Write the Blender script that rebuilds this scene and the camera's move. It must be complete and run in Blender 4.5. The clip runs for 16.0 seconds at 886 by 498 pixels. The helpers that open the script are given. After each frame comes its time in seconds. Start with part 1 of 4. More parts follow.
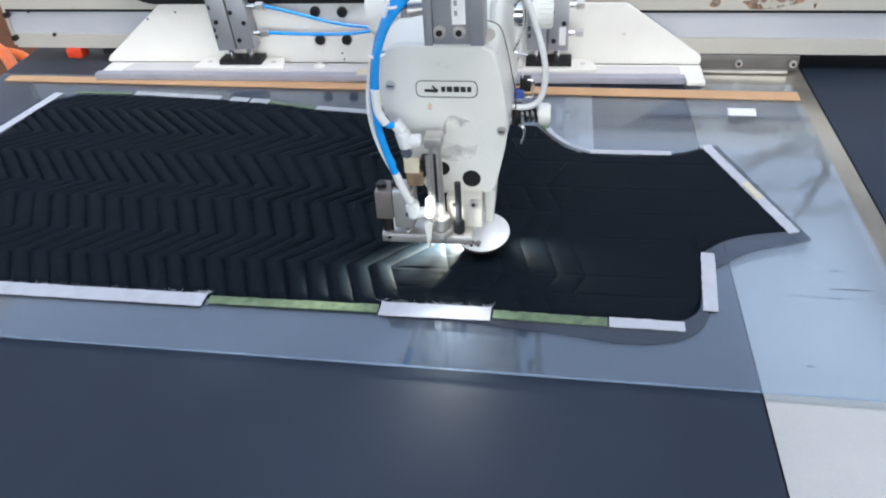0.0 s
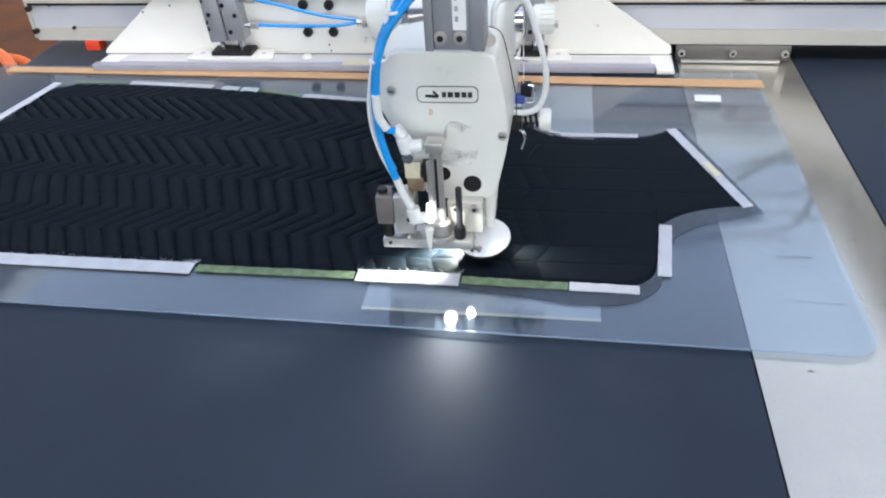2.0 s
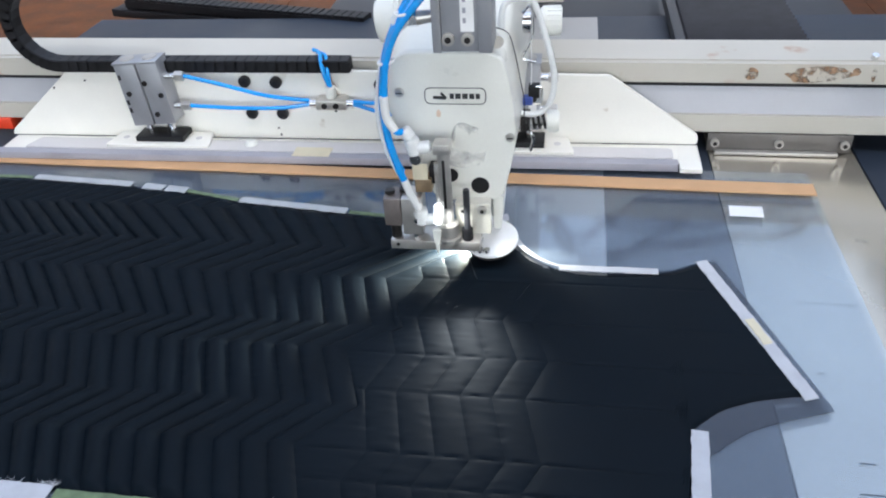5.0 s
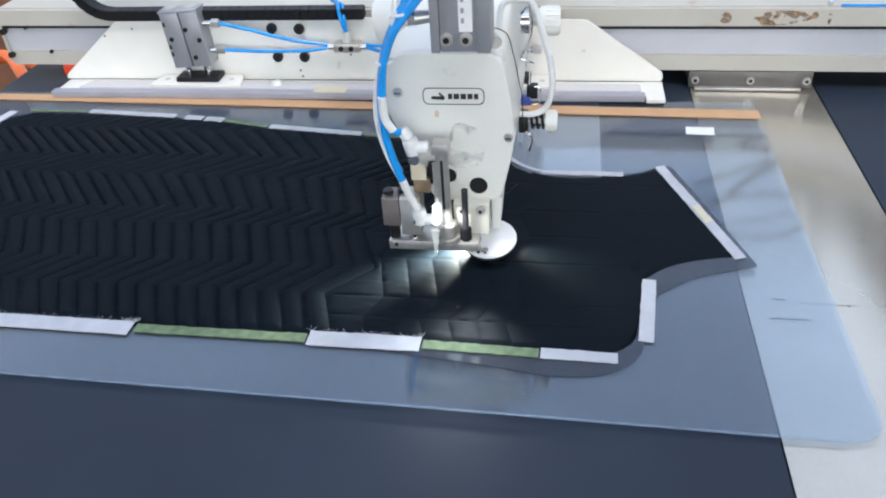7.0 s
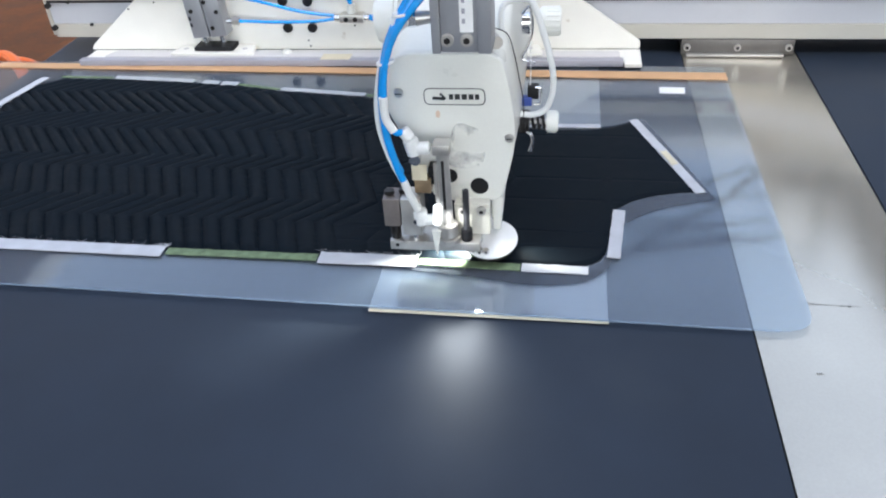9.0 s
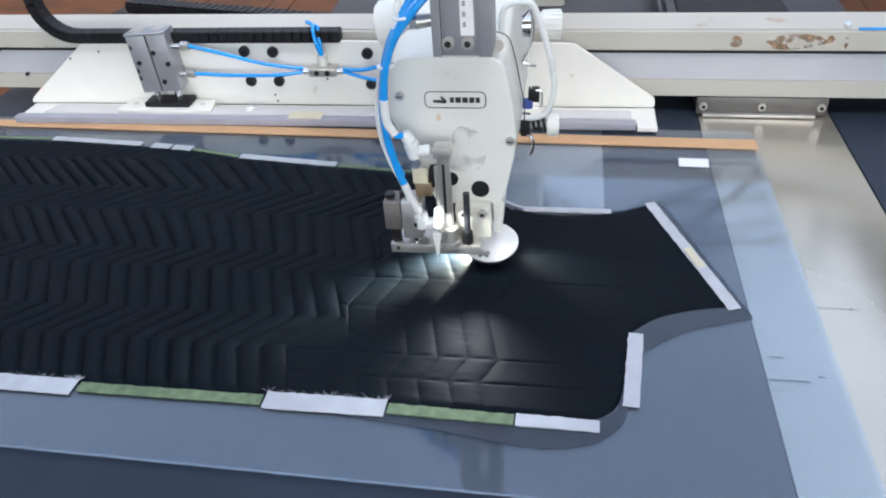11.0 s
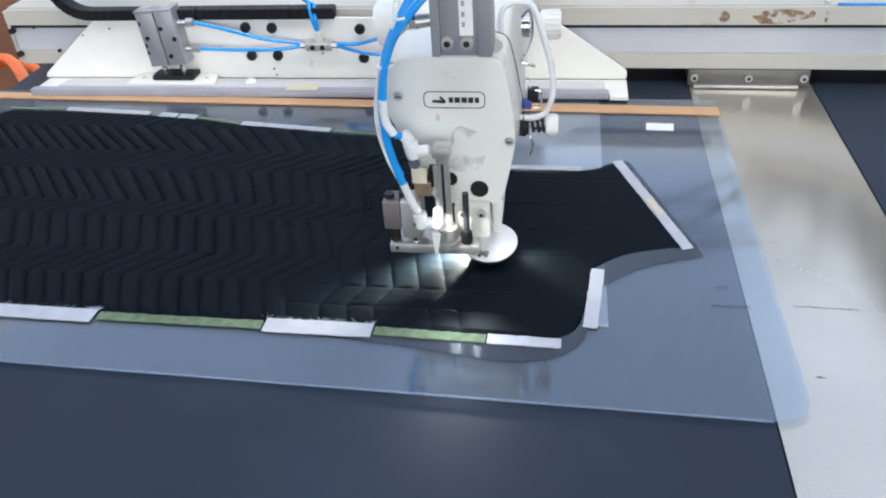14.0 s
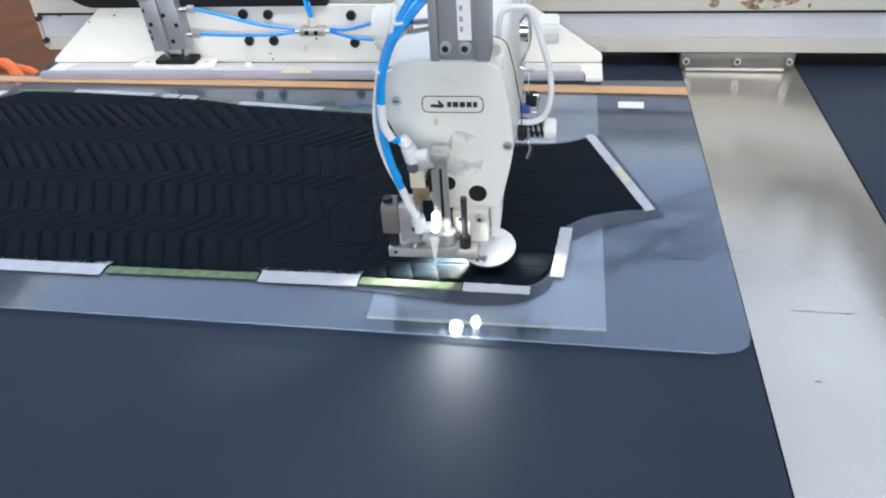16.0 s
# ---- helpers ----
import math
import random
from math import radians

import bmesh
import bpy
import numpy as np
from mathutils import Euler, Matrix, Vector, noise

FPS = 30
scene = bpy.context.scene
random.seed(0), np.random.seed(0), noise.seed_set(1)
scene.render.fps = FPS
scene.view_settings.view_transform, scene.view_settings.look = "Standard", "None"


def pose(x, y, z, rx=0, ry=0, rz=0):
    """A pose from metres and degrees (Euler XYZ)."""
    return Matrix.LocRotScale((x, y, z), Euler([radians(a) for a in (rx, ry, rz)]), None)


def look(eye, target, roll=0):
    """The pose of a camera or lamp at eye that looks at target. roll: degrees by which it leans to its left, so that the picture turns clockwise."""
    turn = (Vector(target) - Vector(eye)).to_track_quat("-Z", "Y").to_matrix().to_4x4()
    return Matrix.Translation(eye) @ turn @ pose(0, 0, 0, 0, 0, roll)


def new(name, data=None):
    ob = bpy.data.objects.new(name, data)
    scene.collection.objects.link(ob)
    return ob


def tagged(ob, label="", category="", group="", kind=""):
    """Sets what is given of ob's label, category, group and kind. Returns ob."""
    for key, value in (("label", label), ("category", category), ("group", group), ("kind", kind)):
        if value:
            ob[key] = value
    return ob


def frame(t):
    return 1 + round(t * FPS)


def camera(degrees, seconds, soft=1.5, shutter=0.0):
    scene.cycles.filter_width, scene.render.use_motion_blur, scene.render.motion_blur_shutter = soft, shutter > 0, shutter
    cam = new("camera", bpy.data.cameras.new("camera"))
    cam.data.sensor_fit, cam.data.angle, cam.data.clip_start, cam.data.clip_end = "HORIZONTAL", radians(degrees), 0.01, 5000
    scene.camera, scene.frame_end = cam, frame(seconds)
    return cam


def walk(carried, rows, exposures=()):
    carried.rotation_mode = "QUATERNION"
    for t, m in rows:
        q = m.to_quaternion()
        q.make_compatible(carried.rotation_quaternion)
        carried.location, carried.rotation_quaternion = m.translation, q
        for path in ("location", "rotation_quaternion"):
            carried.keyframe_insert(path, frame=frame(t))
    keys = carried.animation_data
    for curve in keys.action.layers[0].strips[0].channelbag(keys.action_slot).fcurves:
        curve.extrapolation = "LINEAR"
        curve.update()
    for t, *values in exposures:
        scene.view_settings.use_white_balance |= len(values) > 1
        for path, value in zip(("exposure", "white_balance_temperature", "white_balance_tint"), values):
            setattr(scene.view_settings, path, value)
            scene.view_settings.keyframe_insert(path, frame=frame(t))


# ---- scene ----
# The camera stands beside a template sewing machine; only the beam, the carriage and the template travel.
cam = camera(57.66, 16.0, 2.0)
EYE = 0.46
CAMERA_TURNS = [
    (0.0, 54.611, 2.874, 7.659),
    (0.5, 54.923, 2.91, 7.708),
    (1.0, 54.971, 2.733, 7.454),
    (1.5, 54.981, 2.873, 7.655),
    (2.0, 54.988, 2.91, 7.708),
    (2.5, 54.934, 3.051, 7.909),
    (3.0, 55.004, 3.122, 8.012),
    (3.5, 55.07, 3.191, 8.111),
    (4.0, 55.073, 3.228, 8.164),
    (6.5, 55.19, 3.191, 8.111),
    (7.0, 55.127, 3.157, 8.061),
    (7.5, 55.192, 3.157, 8.061),
    (8.0, 55.127, 3.157, 8.061),
    (10.5, 55.321, 3.262, 8.213),
    (11.0, 55.378, 3.228, 8.164),
    (11.5, 55.373, 3.157, 8.061),
    (12.0, 55.443, 3.228, 8.164),
    (12.5, 55.378, 3.228, 8.164),
    (13.0, 55.315, 3.191, 8.111),
    (13.5, 55.249, 3.122, 8.012),
    (14.0, 55.375, 3.191, 8.111),
    (14.5, 55.495, 3.122, 8.011),
    (15.0, 55.628, 3.228, 8.164),
    (15.5, 55.685, 3.191, 8.111),
    (16.0, 55.68, 3.122, 8.011),
]
TRAVEL = [
    (0.0, 0.0632, 0.0352), (0.1, 0.0615, 0.0454), (0.2, 0.0575, 0.0558), (0.3, 0.0540, 0.0664), (0.4, 0.0523, 0.0763),
    (0.5, 0.0539, 0.0857), (0.6, 0.0605, 0.0950), (0.7, 0.0651, 0.1042), (0.8, 0.0651, 0.1128), (0.9, 0.0612, 0.1201),
    (1.0, 0.0525, 0.1253), (1.1, 0.0463, 0.1285), (1.2, 0.0388, 0.1301), (1.3, 0.0315, 0.1303), (1.4, 0.0255, 0.1288),
    (1.5, 0.0250, 0.1258), (1.6, 0.0304, 0.1212), (1.7, 0.0343, 0.1147), (1.8, 0.0352, 0.1069), (1.9, 0.0328, 0.0983),
    (2.0, 0.0285, 0.0899), (2.1, 0.0264, 0.0813), (2.2, 0.0255, 0.0722), (2.3, 0.0262, 0.0626), (2.4, 0.0279, 0.0530),
    (2.5, 0.0294, 0.0434), (2.6, 0.0332, 0.0336), (2.7, 0.0346, 0.0236), (2.8, 0.0339, 0.0135), (2.9, 0.0306, 0.0037),
    (3.0, 0.0248, -0.0057), (3.1, 0.0207, -0.0148), (3.2, 0.0172, -0.0234), (3.3, 0.0184, -0.0319), (3.4, 0.0211, -0.0405),
    (3.5, 0.0246, -0.0493), (3.6, 0.0318, -0.0583), (3.7, 0.0361, -0.0675), (3.8, 0.0367, -0.0767), (3.9, 0.0315, -0.0859),
    (4.0, 0.0251, -0.0951), (4.1, 0.0196, -0.1041), (4.2, 0.0144, -0.1130), (4.3, 0.0144, -0.1227), (4.4, 0.0149, -0.1330),
    (4.5, 0.0185, -0.1432), (4.6, 0.0230, -0.1528), (4.7, 0.0272, -0.1613), (4.8, 0.0305, -0.1699), (4.9, 0.0298, -0.1777),
    (5.0, 0.0234, -0.1811), (5.1, 0.0148, -0.1776), (5.2, 0.0076, -0.1697), (5.3, 0.0030, -0.1613), (5.4, -0.0008, -0.1538),
    (5.5, -0.0047, -0.1456), (5.6, -0.0086, -0.1369), (5.7, -0.0102, -0.1277), (5.8, -0.0069, -0.1182), (5.9, -0.0020, -0.1084),
    (6.0, 0.0030, -0.0985), (6.1, 0.0074, -0.0884), (6.2, 0.0098, -0.0783), (6.3, 0.0092, -0.0683), (6.4, 0.0034, -0.0583),
    (6.5, -0.0041, -0.0483), (6.6, -0.0094, -0.0384), (6.7, -0.0112, -0.0286), (6.8, -0.0086, -0.0189), (6.9, -0.0043, -0.0093),
    (7.0, 0.0005, 0.0001), (7.1, 0.0049, 0.0093), (7.2, 0.0070, 0.0182), (7.3, 0.0065, 0.0271), (7.4, 0.0042, 0.0360),
    (7.5, 0.0011, 0.0453), (7.6, -0.0007, 0.0553), (7.7, -0.0021, 0.0659), (7.8, -0.0021, 0.0765), (7.9, 0.0006, 0.0865),
    (8.0, 0.0049, 0.0951), (8.1, 0.0085, 0.1018), (8.2, 0.0085, 0.1089), (8.3, 0.0083, 0.1201), (8.4, 0.0047, 0.1300),
    (8.5, -0.0042, 0.1337), (8.6, -0.0150, 0.1340), (8.7, -0.0226, 0.1317), (8.8, -0.0247, 0.1287), (8.9, -0.0241, 0.1245),
    (9.0, -0.0233, 0.1191), (9.1, -0.0235, 0.1124), (9.2, -0.0253, 0.1049), (9.3, -0.0279, 0.0965), (9.4, -0.0305, 0.0873),
    (9.5, -0.0327, 0.0775), (9.6, -0.0325, 0.0673), (9.7, -0.0305, 0.0568), (9.8, -0.0281, 0.0461), (9.9, -0.0258, 0.0353),
    (10.0, -0.0250, 0.0246), (10.1, -0.0275, 0.0142), (10.2, -0.0301, 0.0041), (10.3, -0.0311, -0.0054), (10.4, -0.0345, -0.0147),
    (10.5, -0.0385, -0.0242), (10.6, -0.0391, -0.0336), (10.7, -0.0362, -0.0432), (10.8, -0.0311, -0.0529), (10.9, -0.0242, -0.0623),
    (11.0, -0.0167, -0.0716), (11.1, -0.0131, -0.0805), (11.2, -0.0147, -0.0894), (11.3, -0.0184, -0.0979), (11.4, -0.0242, -0.1063),
    (11.5, -0.0311, -0.1145), (11.6, -0.0373, -0.1233), (11.7, -0.0406, -0.1327), (11.8, -0.0409, -0.1416), (11.9, -0.0420, -0.1484),
    (12.0, -0.0468, -0.1520), (12.1, -0.0539, -0.1522), (12.2, -0.0627, -0.1497), (12.3, -0.0660, -0.1450), (12.4, -0.0634, -0.1387),
    (12.5, -0.0594, -0.1314), (12.6, -0.0530, -0.1226), (12.7, -0.0461, -0.1115), (12.8, -0.0394, -0.0994), (12.9, -0.0345, -0.0874),
    (13.0, -0.0322, -0.0765), (13.1, -0.0344, -0.0671), (13.2, -0.0392, -0.0582), (13.3, -0.0451, -0.0498), (13.4, -0.0547, -0.0412),
    (13.5, -0.0605, -0.0321), (13.6, -0.0611, -0.0224), (13.7, -0.0594, -0.0125), (13.8, -0.0548, -0.0022), (13.9, -0.0498, 0.0082),
    (14.0, -0.0462, 0.0189), (14.1, -0.0468, 0.0304), (14.2, -0.0500, 0.0425), (14.3, -0.0532, 0.0546), (14.4, -0.0575, 0.0662),
    (14.5, -0.0601, 0.0765), (14.6, -0.0579, 0.0858), (14.7, -0.0536, 0.0944), (14.8, -0.0482, 0.1022), (14.9, -0.0466, 0.1091),
    (15.0, -0.0514, 0.1151), (15.1, -0.0573, 0.1206), (15.2, -0.0643, 0.1257), (15.3, -0.0716, 0.1297), (15.4, -0.0807, 0.1319),
    (15.5, -0.0862, 0.1314), (15.6, -0.0833, 0.1279), (15.7, -0.0777, 0.1213), (15.8, -0.0717, 0.1132), (15.9, -0.0721, 0.1045),
    (16.0, -0.0750, 0.0967),
]

walk(cam, [(t, pose(0, 0, EYE, rx, ry, rz)) for t, rx, ry, rz in CAMERA_TURNS], [(0.0, 0.0, 6180, 7), (16.0, 0.0, 6180, 7)])

# ---- light: daylight through an added roof opening, and the small lamp beside the needle ----
world = bpy.data.worlds.new("daylight")
scene.world = world
world.use_nodes = True
wn = world.node_tree
sky = wn.nodes.new("ShaderNodeTexSky")
sky.sky_type, sky.sun_disc = "NISHITA", False
sky.sun_elevation, sky.sun_rotation = radians(50), radians(150)
sky.air_density, sky.dust_density = 1.0, 3.0
background = wn.nodes["Background"]
background.inputs["Strength"].default_value = 0.575
pale = wn.nodes.new("ShaderNodeHueSaturation")
pale.inputs["Saturation"].default_value = 0.6
wn.links.new(sky.outputs[0], pale.inputs["Color"])
wn.links.new(pale.outputs[0], background.inputs[0])

def spot(name, watts, cone, blend, size, eye, target, color):
    data = bpy.data.lights.new(name, "SPOT")
    data.energy, data.spot_size, data.spot_blend = watts, radians(cone), blend
    data.shadow_soft_size, data.color = size, color
    new(name, data).matrix_world = look(eye, target)


LED_WHITE = (1.0, 0.97, 0.82)
spot("needle_lamp_light", 24.0, 84, 0.9, 0.004, (-0.0775, 0.6655, 0.0265), (-0.1010, 0.618, 0.0), LED_WHITE)
spot("side_lamp_light", 1.0, 60, 1.0, 0.003, (-0.0620, 0.6670, 0.0265), (0.060, 0.578, 0.0), LED_WHITE)
# two added spots, no real lamp: they brighten the mat and glint in the sheet
spot("front_fill_light", 0.72, 82, 1.0, 0.006, (-0.0985, 0.594, 0.050), (-0.115, 0.05, 0.0), (0.97, 0.99, 1.0))
spot("front_fill_light", 0.72, 82, 1.0, 0.004, (-0.0790, 0.596, 0.044), (-0.020, 0.05, 0.0), (0.97, 0.99, 1.0))
spot("bracket_lamp_light", 0.17, 72, 0.8, 0.004, (-0.1040, 0.5935, 0.0780), (-0.0710, 0.637, 0.0250), (1.0, 0.98, 0.93))


# ---- materials ----
def mat(name, color, rough=0.5, metal=0.0, vary=0.12, scale=30.0, bump=0.0, fine=400.0, spots=None, coat=0.0, spec=0.5):
    m = bpy.data.materials.new(name)
    m.use_nodes = True
    nt = m.node_tree
    b = nt.nodes["Principled BSDF"]
    tc = nt.nodes.new("ShaderNodeTexCoord")
    n1 = nt.nodes.new("ShaderNodeTexNoise")
    n1.inputs["Scale"].default_value, n1.inputs["Detail"].default_value = scale, 5
    n2 = nt.nodes.new("ShaderNodeTexNoise")
    n2.inputs["Scale"].default_value, n2.inputs["Detail"].default_value = fine, 2
    nt.links.new(tc.outputs["Object"], n1.inputs["Vector"])
    nt.links.new(tc.outputs["Object"], n2.inputs["Vector"])
    mix = nt.nodes.new("ShaderNodeMix")
    mix.data_type = "RGBA"
    mix.inputs["A"].default_value = (*[c * (1 - vary) for c in color], 1)
    mix.inputs["B"].default_value = (*[min(1, c * (1 + vary)) for c in color], 1)
    add = nt.nodes.new("ShaderNodeMath")
    add.operation = "MULTIPLY_ADD"
    nt.links.new(n2.outputs["Fac"], add.inputs[0])
    add.inputs[1].default_value = 0.5
    sub = nt.nodes.new("ShaderNodeMath")
    sub.operation = "MULTIPLY_ADD"
    nt.links.new(n1.outputs["Fac"], sub.inputs[0])
    sub.inputs[1].default_value, sub.inputs[2].default_value = 2.0, -0.75
    nt.links.new(sub.outputs[0], add.inputs[2])
    nt.links.new(add.outputs[0], mix.inputs["Factor"])
    out = mix.outputs["Result"]
    if spots:
        n3 = nt.nodes.new("ShaderNodeTexNoise")
        n3.inputs["Scale"].default_value, n3.inputs["Detail"].default_value = spots[1], 6
        nt.links.new(tc.outputs["Object"], n3.inputs["Vector"])
        ramp = nt.nodes.new("ShaderNodeValToRGB")
        ramp.color_ramp.elements[0].position, ramp.color_ramp.elements[1].position = spots[2], spots[2] + 0.09
        nt.links.new(n3.outputs["Fac"], ramp.inputs[0])
        mix2 = nt.nodes.new("ShaderNodeMix")
        mix2.data_type = "RGBA"
        mix2.inputs["B"].default_value = (*spots[0], 1)
        nt.links.new(out, mix2.inputs["A"])
        nt.links.new(ramp.outputs[0], mix2.inputs["Factor"])
        out = mix2.outputs["Result"]
    nt.links.new(out, b.inputs["Base Color"])
    rr = nt.nodes.new("ShaderNodeMapRange")
    rr.inputs["To Min"].default_value, rr.inputs["To Max"].default_value = max(0.02, rough - 0.1), min(1, rough + 0.1)
    nt.links.new(n1.outputs["Fac"], rr.inputs[0])
    nt.links.new(rr.outputs[0], b.inputs["Roughness"])
    b.inputs["Metallic"].default_value = metal
    b.inputs["Coat Weight"].default_value = coat
    b.inputs["Specular IOR Level"].default_value = spec
    if bump:
        bp = nt.nodes.new("ShaderNodeBump")
        bp.inputs["Strength"].default_value, bp.inputs["Distance"].default_value = bump, 0.001
        nt.links.new(n2.outputs["Fac"], bp.inputs["Height"])
        nt.links.new(bp.outputs[0], b.inputs["Normal"])
    return m


def glow(name, color, strength):
    m = bpy.data.materials.new(name)
    m.use_nodes = True
    b = m.node_tree.nodes["Principled BSDF"]
    b.inputs["Base Color"].default_value = (*color, 1)
    b.inputs["Emission Color"].default_value = (*color, 1)
    b.inputs["Emission Strength"].default_value = strength
    return m


def film(name, clear, haze_color, haze, rough, gloss=0.05):
    """Clear plastic sheet: see-through, slightly milky, glossy by Fresnel."""
    m = bpy.data.materials.new(name)
    m.use_nodes = True
    nt = m.node_tree
    nt.nodes.remove(nt.nodes["Principled BSDF"])
    tr, di, gl = (nt.nodes.new("ShaderNodeBsdf" + k) for k in ("Transparent", "Diffuse", "Glossy"))
    tr.inputs[0].default_value = (*clear, 1)
    di.inputs[0].default_value = (*haze_color, 1)
    gl.inputs["Roughness"].default_value = rough
    tc, ns = nt.nodes.new("ShaderNodeTexCoord"), nt.nodes.new("ShaderNodeTexNoise")
    ns.inputs["Scale"].default_value, ns.inputs["Detail"].default_value = 9.0, 6
    nt.links.new(tc.outputs["Object"], ns.inputs["Vector"])
    # the sheet is never quite flat, so its reflections waver
    wave = nt.nodes.new("ShaderNodeTexNoise")
    wave.inputs["Scale"].default_value, wave.inputs["Detail"].default_value = 45.0, 1
    along = nt.nodes.new("ShaderNodeMapping")
    along.inputs["Scale"].default_value = (0.5, 1.5, 1.0)
    nt.links.new(tc.outputs["Object"], along.inputs["Vector"])
    nt.links.new(along.outputs[0], wave.inputs["Vector"])
    bp = nt.nodes.new("ShaderNodeBump")
    bp.inputs["Strength"].default_value, bp.inputs["Distance"].default_value = 1.0, 0.00006
    nt.links.new(wave.outputs["Fac"], bp.inputs["Height"])
    nt.links.new(bp.outputs[0], gl.inputs["Normal"])
    grain = nt.nodes.new("ShaderNodeCombineXYZ")
    grain.inputs[0].default_value = 1.0
    nt.links.new(grain.outputs[0], gl.inputs["Tangent"])
    gl.inputs["Anisotropy"].default_value = 0.65
    rng = nt.nodes.new("ShaderNodeMapRange")
    rng.inputs["From Min"].default_value, rng.inputs["From Max"].default_value = 0.3, 0.7
    rng.inputs["To Min"].default_value, rng.inputs["To Max"].default_value = haze * 0.8, haze * 1.2
    nt.links.new(ns.outputs["Fac"], rng.inputs[0])
    m1, m2 = nt.nodes.new("ShaderNodeMixShader"), nt.nodes.new("ShaderNodeMixShader")
    nt.links.new(rng.outputs[0], m1.inputs[0])
    nt.links.new(tr.outputs[0], m1.inputs[1])
    nt.links.new(di.outputs[0], m1.inputs[2])
    lw = nt.nodes.new("ShaderNodeLayerWeight")
    lw.inputs["Blend"].default_value = 0.5
    pw = nt.nodes.new("ShaderNodeMath")
    pw.operation = "POWER"
    pw.inputs[1].default_value = 4.0
    nt.links.new(lw.outputs["Facing"], pw.inputs[0])
    fr = nt.nodes.new("ShaderNodeMath")
    fr.operation = "MULTIPLY_ADD"
    fr.inputs[1].default_value, fr.inputs[2].default_value = 0.9, gloss
    nt.links.new(pw.outputs[0], fr.inputs[0])
    nt.links.new(fr.outputs[0], m2.inputs[0])
    nt.links.new(m1.outputs[0], m2.inputs[1])
    nt.links.new(gl.outputs[0], m2.inputs[2])
    nt.links.new(m2.outputs[0], nt.nodes["Material Output"].inputs[0])
    return m


WHITE = mat("ivory machine enamel", (0.86, 0.84, 0.78), 0.35, vary=0.05, scale=14, spots=((0.5, 0.42, 0.33), 30, 0.72))
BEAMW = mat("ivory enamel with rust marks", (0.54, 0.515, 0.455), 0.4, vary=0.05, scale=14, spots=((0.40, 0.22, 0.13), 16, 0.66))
HEADW = mat("grey white enamel", (0.83, 0.825, 0.765), 0.3, vary=0.05, scale=18, spots=((0.45, 0.44, 0.42), 22, 0.68), coat=0.2)
MATT = mat("blue black rubber mat", (0.022, 0.031, 0.049), 0.48, vary=0.22, scale=7, bump=0.12, fine=900, spec=0.28, spots=((0.029, 0.038, 0.055), 3, 0.56))
STRIP = mat("brushed stainless steel", (0.60, 0.55, 0.465), 0.19, metal=0.72, vary=0.14, scale=6, spots=((0.46, 0.42, 0.36), 9, 0.66))
BED = mat("dull steel plate", (0.40, 0.40, 0.40), 0.45, metal=0.3, vary=0.08, scale=9)
BRACKET = mat("stained steel bracket", (0.15, 0.14, 0.13), 0.3, metal=0.3, vary=0.15, scale=30)
STEEL = mat("machined steel", (0.60, 0.58, 0.55), 0.34, metal=0.75, vary=0.12, scale=60)
CHROME = mat("polished steel", (0.75, 0.75, 0.75), 0.14, metal=1.0, vary=0.06, scale=60)
ALU = mat("grey anodised aluminium", (0.42, 0.43, 0.46), 0.38, metal=0.6, vary=0.06, scale=40)
SILVER = mat("pale anodised rail", (0.55, 0.56, 0.60), 0.36, metal=0.1, vary=0.05, scale=12)
BLACK = mat("black plastic", (0.010, 0.010, 0.012), 0.5, vary=0.3, scale=60, spec=0.3)
DARK = mat("dark steel cover", (0.035, 0.036, 0.042), 0.45, vary=0.3, scale=12)
BOLT = mat("blackened bolt steel", (0.03, 0.028, 0.028), 0.35, metal=0.5, vary=0.3, scale=90)
DULL = mat("dull brown grey steel", (0.24, 0.21, 0.20), 0.4, metal=0.6, vary=0.15, scale=50)
BRASS = mat("worn brass", (0.42, 0.31, 0.20), 0.35, metal=0.9, vary=0.2, scale=90)
BLUE = mat("blue air hose", (0.016, 0.33, 0.86), 0.2, vary=0.15, scale=40, coat=0.4)
HOSEW = mat("white plastic hose", (0.80, 0.81, 0.80), 0.3, vary=0.06, scale=40)
KNOB = mat("white knob plastic", (0.78, 0.78, 0.73), 0.35, vary=0.05, scale=60)
PAPER = mat("white paper label", (0.88, 0.88, 0.88), 0.6, vary=0.04, scale=80)
INK = mat("black print", (0.02, 0.022, 0.024), 0.5, vary=0.1, scale=80)
CORK = mat("tan kraft strip", (0.60, 0.36, 0.19), 0.6, vary=0.10, scale=25, bump=0.1, fine=600)
TAPE = mat("white cloth tape", (0.54, 0.55, 0.59), 0.85, vary=0.10, scale=60, bump=0.4, fine=900)
TAPE2 = mat("dull white tape", (0.44, 0.46, 0.48), 0.8, vary=0.12, scale=60, bump=0.3, fine=900)
GREEN = mat("green sandpaper tape", (0.16, 0.22, 0.125), 0.9, vary=0.35, scale=120, bump=0.5, fine=1200)
CLOTH = mat("black quilted nylon", (0.0030, 0.0066, 0.0112), 0.60, vary=0.15, scale=20, bump=0.05, fine=1600, spec=0.09)
CARD = mat("masking tape", (0.68, 0.62, 0.46), 0.7, vary=0.08, scale=50)
LAV = mat("grey lavender plastic edge", (0.36, 0.36, 0.41), 0.4, vary=0.12, scale=25)
GREY = mat("grey plastic bar", (0.62, 0.60, 0.60), 0.4, vary=0.06, scale=20)
RED = mat("red plastic", (0.75, 0.06, 0.02), 0.4, vary=0.1, scale=60)
ORANGE = mat("orange hose", (0.80, 0.16, 0.03), 0.35, vary=0.1, scale=60)
